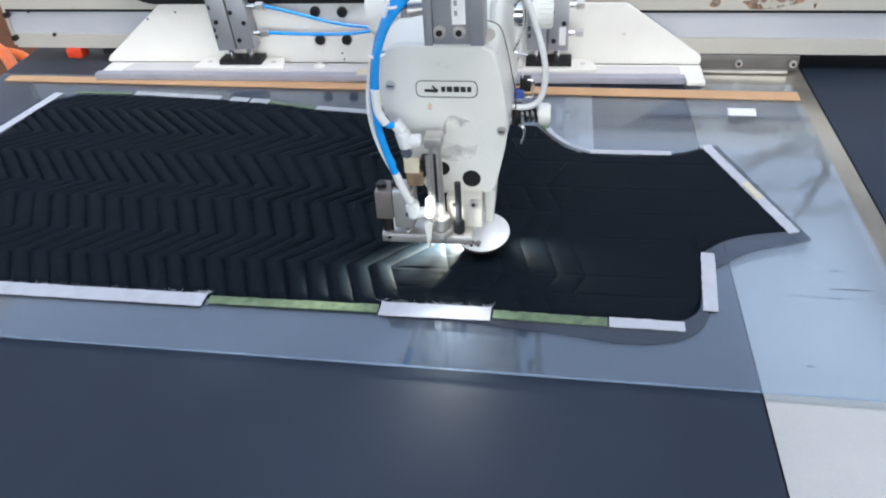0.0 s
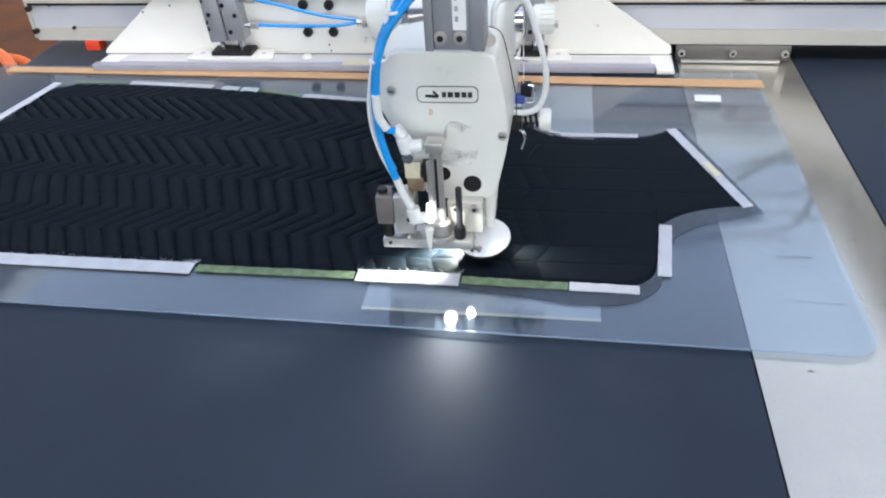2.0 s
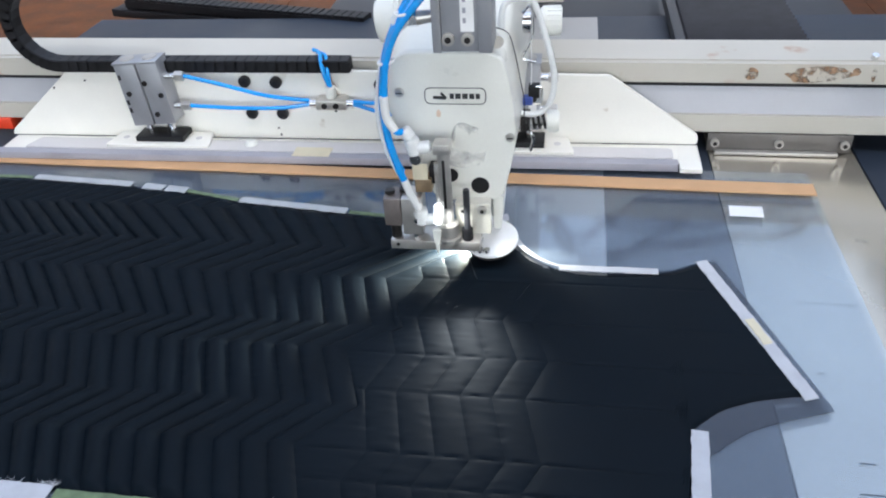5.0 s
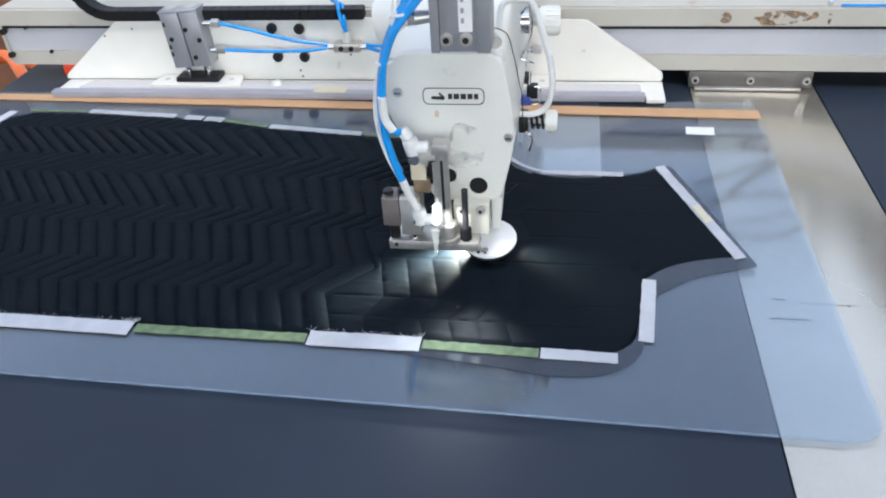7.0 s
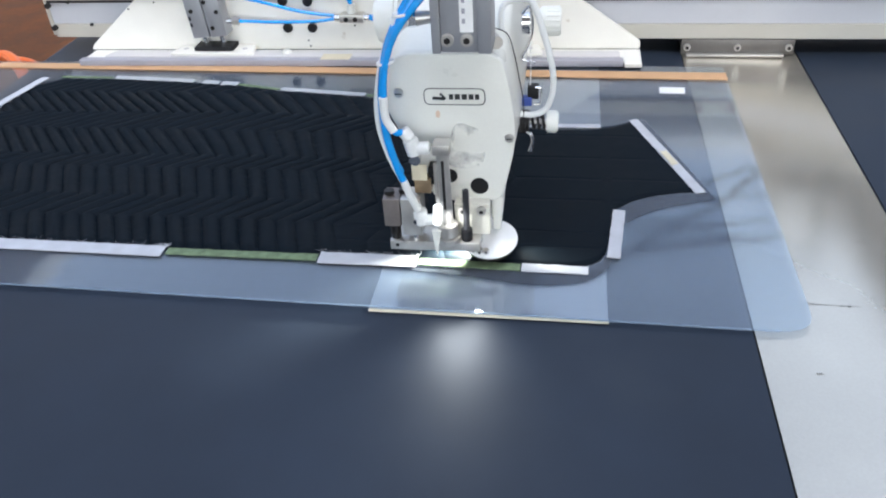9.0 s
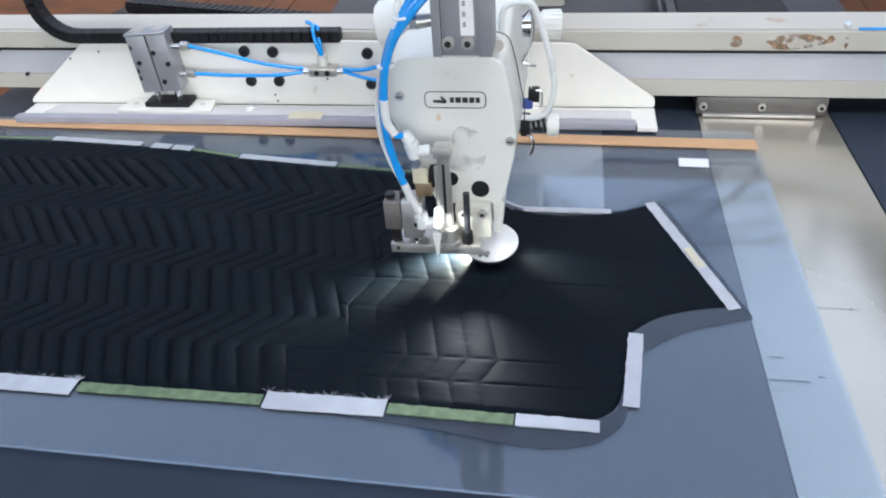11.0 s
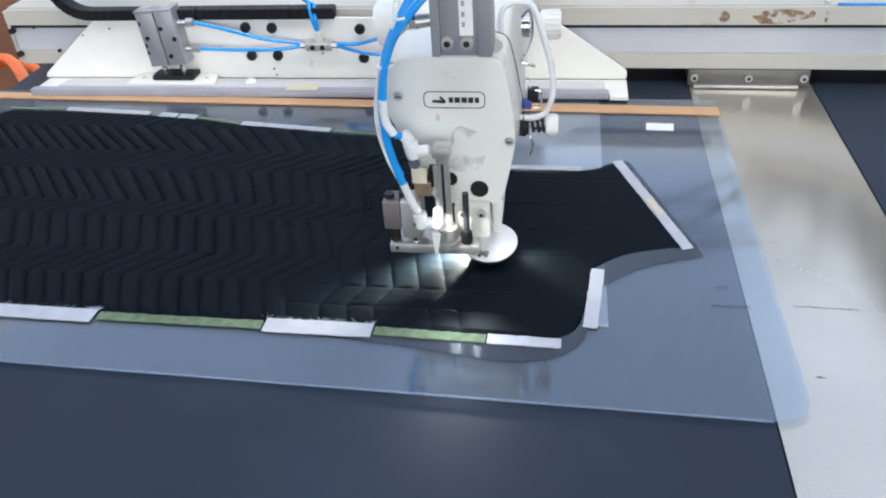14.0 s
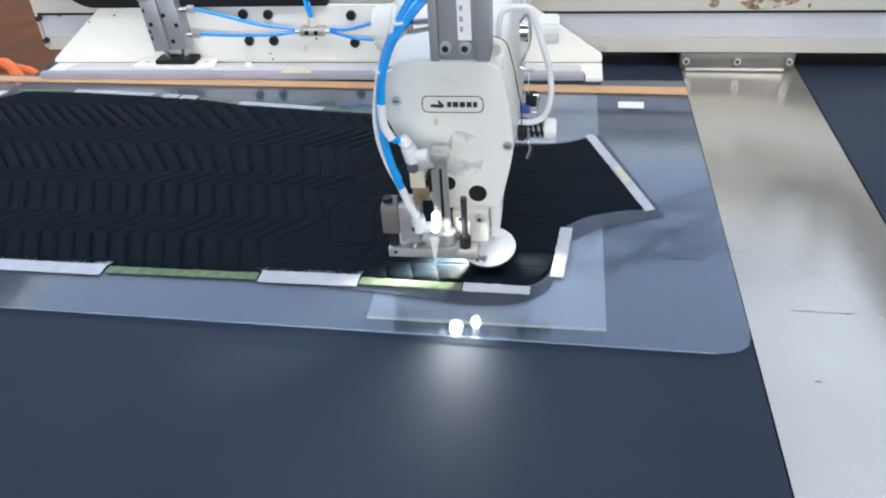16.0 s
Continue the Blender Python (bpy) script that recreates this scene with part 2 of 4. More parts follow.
WOODY = mat("brown wooden floor", (0.085, 0.032, 0.0125), 0.62, vary=0.45, scale=9, bump=0.1, fine=60, spec=0.2)
WALL = mat("white wall paint", (0.72, 0.73, 0.74), 0.8, vary=0.05, scale=2)
FILM = film("clear template sheet", (0.915, 0.95, 0.985), (0.50, 0.62, 0.79), 0.052, 0.052, 0.07)
BAND = film("translucent grey layer", (0.62, 0.65, 0.70), (0.16, 0.18, 0.22), 0.25, 0.15, 0.02)
EDGE = film("sheet edge highlight", (0.85, 0.9, 0.95), (0.55, 0.66, 0.80), 0.22, 0.2)
LED = glow("lit lamp face", (0.95, 0.98, 1.0), 12.0)


def blotch(name, color, scale, cut):
    """A worn stain that lets the surface below show through in patches."""
    m = bpy.data.materials.new(name)
    m.use_nodes = True
    nt = m.node_tree
    nt.nodes.remove(nt.nodes["Principled BSDF"])
    tr, di, mx = nt.nodes.new("ShaderNodeBsdfTransparent"), nt.nodes.new("ShaderNodeBsdfDiffuse"), nt.nodes.new("ShaderNodeMixShader")
    di.inputs[0].default_value = (*color, 1)
    tc, ns, rp = nt.nodes.new("ShaderNodeTexCoord"), nt.nodes.new("ShaderNodeTexNoise"), nt.nodes.new("ShaderNodeValToRGB")
    ns.inputs["Scale"].default_value, ns.inputs["Detail"].default_value = scale, 6
    rp.color_ramp.elements[0].position, rp.color_ramp.elements[1].position = cut, cut + 0.22
    nt.links.new(tc.outputs["Object"], ns.inputs["Vector"])
    nt.links.new(ns.outputs["Fac"], rp.inputs[0])
    nt.links.new(rp.outputs[0], mx.inputs[0])
    nt.links.new(tr.outputs[0], mx.inputs[1])
    nt.links.new(di.outputs[0], mx.inputs[2])
    nt.links.new(mx.outputs[0], nt.nodes["Material Output"].inputs[0])
    return m


RUST = blotch("rust stain", (0.40, 0.27, 0.18), 90, 0.43)
BLOT = blotch("dark scuff", (0.36, 0.34, 0.31), 160, 0.48)
SMUDGE = blotch("oily smudge", (0.64, 0.64, 0.63), 24, 0.50)


# ---- builders ----
def mesh_of(name, bm, material, smooth=True):
    me = bpy.data.meshes.new(name)
    bmesh.ops.recalc_face_normals(bm, faces=bm.faces)
    bm.to_mesh(me)
    bm.free()
    me.materials.append(material)
    if smooth:
        me.shade_smooth()
        me.set_sharp_from_angle(angle=radians(35))
    return me


def part(name, bm, material, parent=None, label="", smooth=True):
    ob = new(name, mesh_of(name, bm, material, smooth))
    ob.parent = parent
    return tagged(ob, label) if label else ob


def thing(name, label, category, group="", kind=""):
    return tagged(new(name), label, category, group, kind)


def setting(name, bm, material, label, category):
    return tagged(part(name, bm, material), label, category, kind="structure")


def box(x0, x1, y0, y1, z0, z1, bevel=0.0, bm=None, m=None):
    bm = bm or bmesh.new()
    c = Matrix.LocRotScale(((x0 + x1) / 2, (y0 + y1) / 2, (z0 + z1) / 2), None, (x1 - x0, y1 - y0, z1 - z0))
    made = bmesh.ops.create_cube(bm, size=1, matrix=(m @ c) if m else c)
    if bevel:
        edges = {e for v in made["verts"] for e in v.link_edges}
        bmesh.ops.bevel(bm, geom=list(edges), offset=bevel, segments=2, affect="EDGES", profile=0.6)
    return bm


def rod(a, b, r, r2=None, n=24, bm=None, bevel=0.0):
    bm = bm or bmesh.new()
    a, b = Vector(a), Vector(b)
    turn = (b - a).to_track_quat("Z", "Y").to_matrix().to_4x4()
    made = bmesh.ops.create_cone(bm, cap_ends=True, segments=n, radius1=r, radius2=r if r2 is None else r2, depth=(b - a).length,
                                 matrix=Matrix.Translation((a + b) / 2) @ turn)
    if bevel:
        caps = [f for f in {f for v in made["verts"] for f in v.link_faces} if len(f.verts) > 4]
        bmesh.ops.bevel(bm, geom=list({e for f in caps for e in f.edges}), offset=bevel, segments=2, affect="EDGES")
    return bm


def smooth_line(pts, steps=8):
    """Catmull-Rom through the points."""
    p = [Vector(q) for q in pts]
    p = [2 * p[0] - p[1]] + p + [2 * p[-1] - p[-2]]
    out = []
    for i in range(1, len(p) - 2):
        for k in range(steps):
            u = k / steps
            a, b, c, d = p[i - 1], p[i], p[i + 1], p[i + 2]
            out.append(0.5 * ((2 * b) + (c - a) * u + (2 * a - 5 * b + 4 * c - d) * u ** 2 + (3 * b - a - 3 * c + d) * u ** 3))
    return out + [p[-2]]


def hose(pts, r, n=10, steps=8, bm=None):
    """A round hose through the points, with closed ends."""
    bm = bm or bmesh.new()
    line = smooth_line(pts, steps)
    rings, side = [], None
    for i, q in enumerate(line):
        d = (line[min(i + 1, len(line) - 1)] - line[max(i - 1, 0)]).normalized()
        side = d.orthogonal().normalized() if side is None else (side - d * side.dot(d)).normalized()
        up = d.cross(side)
        rings.append([bm.verts.new(q + r * (math.cos(2 * math.pi * k / n) * side + math.sin(2 * math.pi * k / n) * up)) for k in range(n)])
    for a, b in zip(rings, rings[1:]):
        for k in range(n):
            bm.faces.new((a[k], a[(k + 1) % n], b[(k + 1) % n], b[k]))
    bm.faces.new(rings[0][::-1])
    bm.faces.new(rings[-1])
    return bm


def prism(outline, lo, hi, axis="z", bevel=0.0, bm=None):
    """A flat outline, given in the two other axes, made lo to hi thick along the axis."""
    bm = bm or bmesh.new()
    put = {"z": lambda a, b, h: (a, b, h), "y": lambda a, b, h: (a, h, b), "x": lambda a, b, h: (h, a, b)}[axis]
    low = [bm.verts.new(put(a, b, lo)) for a, b in outline]
    top = [bm.verts.new(put(a, b, hi)) for a, b in outline]
    n = len(outline)
    faces = [bm.faces.new(low), bm.faces.new(top)]
    for i in range(n):
        bm.faces.new((low[i], low[(i + 1) % n], top[(i + 1) % n], top[i]))
    if bevel:
        bmesh.ops.recalc_face_normals(bm, faces=bm.faces)
        bmesh.ops.bevel(bm, geom=list({e for f in faces for e in f.edges}), offset=bevel, segments=3, affect="EDGES", profile=0.6)
    return bm


def rounded(pts, r, steps=5):
    """Round the corners of a closed outline."""
    out = []
    n = len(pts)
    for i in range(n):
        a, b, c = (Vector(pts[(i + k) % n]) for k in (-1, 0, 1))
        u, v = a - b, c - b
        q = min(r, u.length * 0.45, v.length * 0.45)
        s, e = b + u.normalized() * q, b + v.normalized() * q
        for k in range(steps + 1):
            w = k / steps
            out.append(tuple((1 - w) ** 2 * s + 2 * w * (1 - w) * b + w ** 2 * e))
    return out


def bolt_y(x, y, z, r, bm=None):
    """A socket-head bolt that faces the viewer along -y, with its socket sunk."""
    bm = rod((x, y, z), (x, y - r * 0.9, z), r, n=16, bm=bm, bevel=r * 0.15)
    return bm


def socket_y(x, y, z, r):
    return rod((x, y, z), (x, y - 0.0006, z), r * 0.5, n=6)


# ---- the room: a floor, and unseen walls and ceiling added to shape daylight ----
FLOOR = -0.82
bm = box(-5, 5, -4, 7, FLOOR - 0.1, FLOOR - 0.004)
floor = setting("floor", bm, WOODY, "brown wooden workshop floor", "floor")
for name, b in (("wall_north", (-5.2, 5.2, 7, 7.2)), ("wall_west", (-5.2, -5, -4, 7)), ("wall_east", (5, 5.2, -4, 7))):
    setting(name, box(*b, FLOOR - 0.1, 2.6), WALL, "plain white wall added out of view", "wall")
# unseen wall behind the viewer; its wide window is added to let daylight in
bm = box(-5.2, 5.2, -4.2, -4, FLOOR - 0.1, -0.1)
box(-5.2, 5.2, -4.2, -4, 2.3, 2.6, bm=bm)
box(-5.2, -4.4, -4.2, -4, -0.1, 2.3, bm=bm)
box(4.4, 5.2, -4.2, -4, -0.1, 2.3, bm=bm)
setting("wall_south", bm, WALL, "white wall, out of view, with an added window opening", "wall")
# unseen ceiling; its long opening is added and sized to shape the daylight
bm = bmesh.new()
for b_ in ((-5.2, 5.2, -4.2, -0.6), (-5.2, 5.2, 6.0, 7.2), (-5.2, -3.5, -0.6, 6.0), (2.5, 5.2, -0.6, 6.0)):
    box(*b_, 2.6, 2.75, bm=bm)
setting("ceiling", bm, WALL, "white ceiling, out of view, with an added roof opening", "ceiling")

# floor planks round the machine, with open joints, running away from the viewer
plank_meshes = []
for length in (1.2, 0.9, 1.05):
    plank_meshes.append((length, mesh_of("plank", box(0.0015, 0.1185, 0.002, length - 0.002, -0.0035, 0.0, 0.001), WOODY, False)))
for r in range(34):
    y = 0.3 - random.uniform(0.0, 0.9)
    while y < 3.4:
        length, me = random.choice(plank_meshes)
        p = new("plank", me)
        p.parent = floor
        p.location = (-2.4 + 0.12 * r, y, FLOOR)
        y += length

# ---- the table of the machine ----
TABLE_X0, TABLE_X1, TABLE_Y0, TABLE_Y1 = -0.846, 0.95, -0.6, 1.335
table = thing("machine_table", "wide machine table covered with dark blue-black rubber mat", "work table")
part("mat", box(TABLE_X0, 0.1612, TABLE_Y0, TABLE_Y1, -0.012, 0.0, 0.001), MATT, table)
part("mat", box(0.3235, TABLE_X1, TABLE_Y0, TABLE_Y1, -0.012, 0.0, 0.001), MATT, table)
part("steel_strip", box(0.1626, 0.3221, TABLE_Y0, TABLE_Y1, -0.012, -0.0006, 0.0008), STRIP, table, "brushed stainless steel strip with faint stains")
for x, y, w in ((0.1993, 0.6888, 0.012), (0.2768, 0.6896, 0.013), (0.2016, 0.5881, 0.055), (0.2006, 0.4990, 0.010)):
    part("scuff", prism([(x, y), (x + w, y - 0.0015), (x + w - 0.002, y + 0.0005), (x + 0.003, y + 0.0018)], -0.0006, -0.0002), BLOT, table, "faint dark scuff on the steel", smooth=False)
part("bed_plate", box(-0.173, 0.041, 0.548, TABLE_Y1 - 0.01, 0.0002, 0.0016, 0.0005), BED, table, "thin flat steel bed plate under the needle")
part("plate_edge_tape", prism([(-0.172, 0.5475), (0.0415, 0.5455), (0.0412, 0.5490), (-0.1725, 0.5510)], 0.0016, 0.0021), CARD, table, "pale yellow tape along the plate edge")
part("table_body", box(TABLE_X0 + 0.02, TABLE_X1 - 0.02, TABLE_Y0 + 0.02, TABLE_Y1 - 0.02, -0.12, -0.0122), DARK, table)
for x in (TABLE_X0 + 0.08, TABLE_X1 - 0.08):
    for y in (TABLE_Y0 + 0.1, TABLE_Y1 - 0.1):
        part("leg", box(x - 0.03, x + 0.03, y - 0.03, y + 0.03, FLOOR, -0.1205), WHITE, table)

# rear frame behind the table with the folded rail cover
rear = thing("rear_cabinet", "dark steel rear frame of the sewing machine", "machine frame")
part("cover_panel", box(-0.46, 0.155, 1.345, 2.0, -0.08, -0.03, 0.004), DARK, rear)
part("cover_panel", box(0.345, 0.47, 1.345, 2.0, -0.08, -0.03, 0.004), DARK, rear)
part("beam", box(-0.50, 0.50, 1.345, 2.0, -0.20, -0.082, 0.004), DARK, rear)
for x in (-0.45, 0.45):
    part("leg", box(x - 0.04, x + 0.04, 1.5, 1.58, FLOOR, -0.2), DARK, rear)
cover = thing("bellows_cover", "black pleated bellows cover over the rail", "bellows")
fold = [(1.126 + 0.008 * i, 0.014 if i % 2 else -0.006) for i in range(68)]
bm = bmesh.new()
lo = [bm.verts.new((0.168, y, z + 0.012)) for y, z in fold]
hi = [bm.verts.new((0.332, y, z + 0.012)) for y, z in fold]
lo2 = [bm.verts.new((0.168, y, z + 0.008)) for y, z in fold]
hi2 = [bm.verts.new((0.332, y, z + 0.008)) for y, z in fold]
for i in range(67):
    bm.faces.new((lo[i], lo[i + 1], hi[i + 1], hi[i]))
    bm.faces.new((lo2[i], hi2[i], hi2[i + 1], lo2[i + 1]))
    bm.faces.new((lo[i], lo2[i], lo2[i + 1], lo[i + 1]))
    bm.faces.new((hi[i], hi[i + 1], hi2[i + 1], hi2[i]))
part("pleats", bm, mat("black bellows cloth", (0.035, 0.038, 0.050), 0.4, vary=0.2, scale=40), cover, smooth=False)
part("side_rail", box(0.150, 0.165, 1.125, 1.66, 0.0006, 0.022, 0.002), DARK, cover)
part("side_rail", box(0.335, 0.341, 1.125, 1.66, 0.0006, 0.010, 0.002), DARK, cover)

# ---- template sheet with its tapes ----
template = thing("sewing_template", "clear plastic sewing template edged with white and green tapes", "template")
OUTER = rounded([(-0.90, 0.4500), (0.2355, 0.4250), (0.2350, 0.90), (-0.90, 0.90)], 0.03, 6)[:14] + [(0.2350, 0.9930), (-0.90, 1.0120)]
NEAR = [(-0.96, 0.520), (-0.80, 0.516), (-0.38, 0.509), (-0.116, 0.507), (0.030, 0.503), (0.042, 0.5062), (0.0520, 0.5120), (0.0590, 0.5190), (0.0635, 0.5280), (0.0665, 0.543), (0.0695, 0.565), (0.0735, 0.604), (0.0835, 0.6175),
        (0.0985, 0.6300), (0.123, 0.6410), (0.149, 0.6475), (0.164, 0.650)]
FAR = [(-0.96, 0.520), (-0.785, 0.800), (-0.768, 0.924), (-0.740, 0.940), (-0.656, 0.939), (-0.528, 0.929), (-0.450, 0.920), (-0.379, 0.901), (-0.240, 0.882), (-0.120, 0.871),
       (-0.090, 0.868), (-0.081, 0.852), (-0.070, 0.8335), (-0.0566, 0.8155), (-0.0384, 0.8020), (-0.018, 0.7955), (0.0104, 0.7940), (0.050, 0.7970), (0.078, 0.8040), (0.103, 0.8180), (0.164, 0.650)]


def with_hole(outer, hole, z0, z1):
    """A sheet with an opening through it."""
    bm = bmesh.new()
    edges = []
    for loop in (outer, hole):
        vs = [bm.verts.new((x, y, z0)) for x, y in loop]
        edges += [bm.edges.new((vs[i], vs[(i + 1) % len(vs)])) for i in range(len(vs))]
    bmesh.ops.triangle_fill(bm, edges=edges, use_beauty=True)
    up = bmesh.ops.extrude_face_region(bm, geom=bm.faces[:])
    bmesh.ops.translate(bm, vec=(0, 0, z1 - z0), verts=[v for v in up["geom"] if isinstance(v, bmesh.types.BMVert)])
    return bm


HOLE = [(x, y - 0.002) for x, y in NEAR if x > -0.82] + [(x + 0.001, y + 0.002) for x, y in reversed(FAR[1:-1])]
part("clear_sheet", with_hole(OUTER, HOLE, 0.0030, 0.0042), FILM, template, "clear plastic sheet with a panel-shaped opening", smooth=False)
# the bright line of light on the near edge, painted as a paler strip
part("edge_highlight", prism([(-0.89, 0.4486), (0.205, 0.4246), (0.205, 0.4259), (-0.89, 0.4499)], 0.0029, 0.0044), EDGE, template, "near edge of the clear sheet, paler for the light it catches", smooth=False)
# see-through grey band that rims the opening on its near and outer side
INNER = [(-0.20, 0.5060), (-0.10, 0.505), (0.030, 0.5005), (0.042, 0.5042), (0.0530, 0.5105), (0.0610, 0.5185), (0.0670, 0.543), (0.0700, 0.565), (0.0745, 0.603), (0.0845, 0.6160), (0.0995, 0.6285), (0.124, 0.6395), (0.150, 0.6460),
         (0.166, 0.648), (0.160, 0.664), (0.105, 0.8195)]
RIM = [(-0.20, 0.4990), (-0.13, 0.4905), (-0.0585, 0.482), (-0.018, 0.4750), (0.0015, 0.4738), (0.0206, 0.4752), (0.0400, 0.4803), (0.0530, 0.4890), (0.0630, 0.5000), (0.0690, 0.5160), (0.0745, 0.5560), (0.0820, 0.579), (0.0930, 0.5910),
       (0.1160, 0.6095), (0.1395, 0.6205), (0.1785, 0.6345), (0.174, 0.653), (0.118, 0.8205)]


def curve_through(pts, steps=4):
    """A soft line through the given points."""
    v = [Vector(p) for p in pts]
    v = [v[0] * 2 - v[1]] + v + [v[-1] * 2 - v[-2]]
    out = []
    for a, b, c, d in zip(v, v[1:], v[2:], v[3:]):
        for k in range(steps):
            u = k / steps
            out.append(0.5 * (2 * b + (c - a) * u + (2 * a - 5 * b + 4 * c - d) * u * u + (3 * b - a - 3 * c + d) * u ** 3))
    return out + [v[-2]]


RIM = curve_through(RIM[:16]) + curve_through(RIM[15:])[1:]
INNER = curve_through(INNER[:14]) + curve_through(INNER[13:])[1:]
part("edge_band", prism(RIM + INNER[::-1], 0.0044, 0.0048), BAND, template, "dark grey band rimming the opening", smooth=False)


def tape(name, x0, y0, x1, y1, wide, material, label, frayed=False, lift=0.0):
    """A cloth tape from one end to the other, its edges a little uneven."""
    bm = bmesh.new()
    a, b = Vector((x0, y0)), Vector((x1, y1))
    d = (b - a).normalized()
    s = Vector((-d.y, d.x))
    n = max(6, int((b - a).length / 0.004))
    left, right = [], []
    for i in range(n + 1):
        p = a + (b - a) * i / n
        left.append(p + s * (wide / 2 + random.uniform(-0.0005, 0.0005)))
        right.append(p - s * (wide / 2 + random.uniform(-0.0004, 0.0004)))
    prism(left + right[::-1], 0.0052 + lift, 0.0062 + lift, bm=bm)
    if frayed:
        for i in range(int(12 + 330 * (b - a).length)):
            p = left[random.randrange(1, n)] if random.random() < 0.7 else left[random.choice((0, n, n - 1))]
            q = p + s * random.uniform(0.0005, 0.0045) * random.choice((0.4, 0.6, 1)) + d * random.uniform(-0.006, 0.006)
            hose([(p.x, p.y, 0.0058), ((p.x + q.x) / 2, (p.y + q.y) / 2, 0.0068), (q.x, q.y, 0.0060 + random.uniform(0.001, 0.003))], 0.00009, n=4, steps=3, bm=bm)
    part(name, bm, material, template, label, smooth=False)


WT, GT = "white cloth tape with frayed edge", "green abrasive tape"
tape("white_tape", -0.80, 0.5100, -0.380, 0.5028, 0.0175, TAPE, "white cloth tape", True)
tape("green_tape", -0.376, 0.5035, -0.217, 0.5022, 0.0105, GREEN, GT)
tape("white_tape", -0.215, 0.5026, -0.1165, 0.5020, 0.0180, TAPE, WT, True)
tape("green_tape", -0.1145, 0.5020, -0.0165, 0.4985, 0.0105, GREEN, GT)
tape("white_tape", -0.0150, 0.4990, 0.0475, 0.4975, 0.0120, TAPE, "white cloth tape")
tape("white_tape", 0.0715, 0.520, 0.0795, 0.6055, 0.0125, TAPE, "white cloth tape")
tape("white_tape", 0.1658, 0.6450, 0.1045, 0.8185, 0.0112, TAPE, "white cloth tape with a yellowed patch")
tape("yellow_patch", 0.1445, 0.7050, 0.1340, 0.735, 0.0075, CARD, "yellowed tape", lift=0.0011)
tape("white_tape", 0.064, 0.7995, -0.027, 0.8000, 0.0085, TAPE, "white cloth tape")
neck = [(-0.0800, 0.8560), (-0.0745, 0.8440), (-0.0680, 0.8330), (-0.0600, 0.8225), (-0.0500, 0.8130), (-0.0390, 0.8060), (-0.0270, 0.8010)]
inner = [(x + 0.0062 * (1 - i / 9), y + 0.0038 * (1 - i / 14)) for i, (x, y) in enumerate(neck)]
part("white_tape", prism(neck + inner[::-1], 0.0052, 0.0061), TAPE, template, "white cloth tape bent round the neckline", smooth=False)
tape("green_tape", -0.0790, 0.8550, -0.0835, 0.8760, 0.0070, GREEN, GT)
tape("white_tape", -0.0838, 0.8770, -0.0860, 0.8900, 0.0080, TAPE, "white cloth tape")
tape("white_tape", -0.255, 0.888, -0.381, 0.9050, 0.0105, TAPE2, "white cloth tape")
tape("white_tape", -0.452, 0.9215, -0.478, 0.9250, 0.012, TAPE2, "white cloth tape")
tape("white_tape", -0.482, 0.9255, -0.508, 0.9290, 0.012, TAPE2, "white cloth tape")
tape("white_tape", -0.524, 0.9320, -0.654, 0.9440, 0.0105, TAPE2, "white cloth tape")
tape("green_tape", -0.12, 0.870, -0.252, 0.886, 0.005, GREEN, GT)
tape("green_tape", -0.384, 0.904, -0.45, 0.9205, 0.005, GREEN, GT)
tape("green_tape", -0.658, 0.9430, -0.745, 0.9450, 0.005, GREEN, GT)
tape("white_tape", -0.764, 0.935, -0.790, 0.790, 0.013, TAPE, "white cloth tape", lift=0.003)
tape("white_tape", -0.790, 0.785, -0.80, 0.60, 0.013, TAPE, "white cloth tape", lift=0.003)
for x0, x1, y in ((0.1765, 0.2105, 0.5597), (0.1830, 0.1955, 0.5866)):
    part("scratch", prism([(x0, y - 0.0006), (x1, y - 0.0008), (x1 - 0.001, y + 0.0005), (x0 + 0.002, y + 0.0007)], 0.00425, 0.00440), BAND, template, "faint grey scuff on the clear sheet", smooth=False)
part("kraft_strip", prism([(-0.88, 0.9830), (0.2352, 0.9440), (0.2355, 0.9660), (-0.88, 1.0000)], 0.0046, 0.0068, bevel=0.0004), CORK, template, "tan kraft strip along the clamped edge")
part("paper_label", prism([(0.142, 0.9015), (0.1750, 0.9000), (0.1765, 0.9200), (0.1435, 0.9210)], 0.0046, 0.0050), PAPER, template, "small blank white paper label")

# ---- quilted cloth panel in the template ----
PITCH = 0.0211
OLD_BANDS = [0.40, 0.567, 0.609, 0.674, 0.705, 0.774, 0.8235, 0.890, 0.935, 1.01]
NEW_BANDS = [0.40, 0.537, 0.565, 0.627, 0.672, 0.7205, 0.777, 0.830, 0.880, 0.93, 1.01]
nxs, nys, fxs, fys = [p[0] for p in NEAR], [p[1] for p in NEAR], [p[0] for p in FAR], [p[1] for p in FAR]


def run(bands, slopes, y_from, y):
    """How far a zigzag seam has gone sideways between two heights, by its slope in each band."""
    lo, hi, sign = (y_from, y, 1) if y >= y_from else (y, y_from, -1)
    return sign * sum(sl * max(0.0, min(hi, b) - max(lo, a)) for a, b, sl in zip(bands, bands[1:], slopes))


def old_seam(x, y):
    """A seam of the finished chevrons, named by its x in the second straight band."""
    left = min(1.0, max(0.0, (-0.27 - x) / 0.21))
    slopes = [-0.37 - 0.22 * left, 0.95, -0.39 - 0.14 * left ** 2, 1.2, -0.34 - 0.52 * left, 1.2, -0.55 - 0.5 * left, 1.2, -0.9]
    return x + run(OLD_BANDS, slopes, 0.640, y)


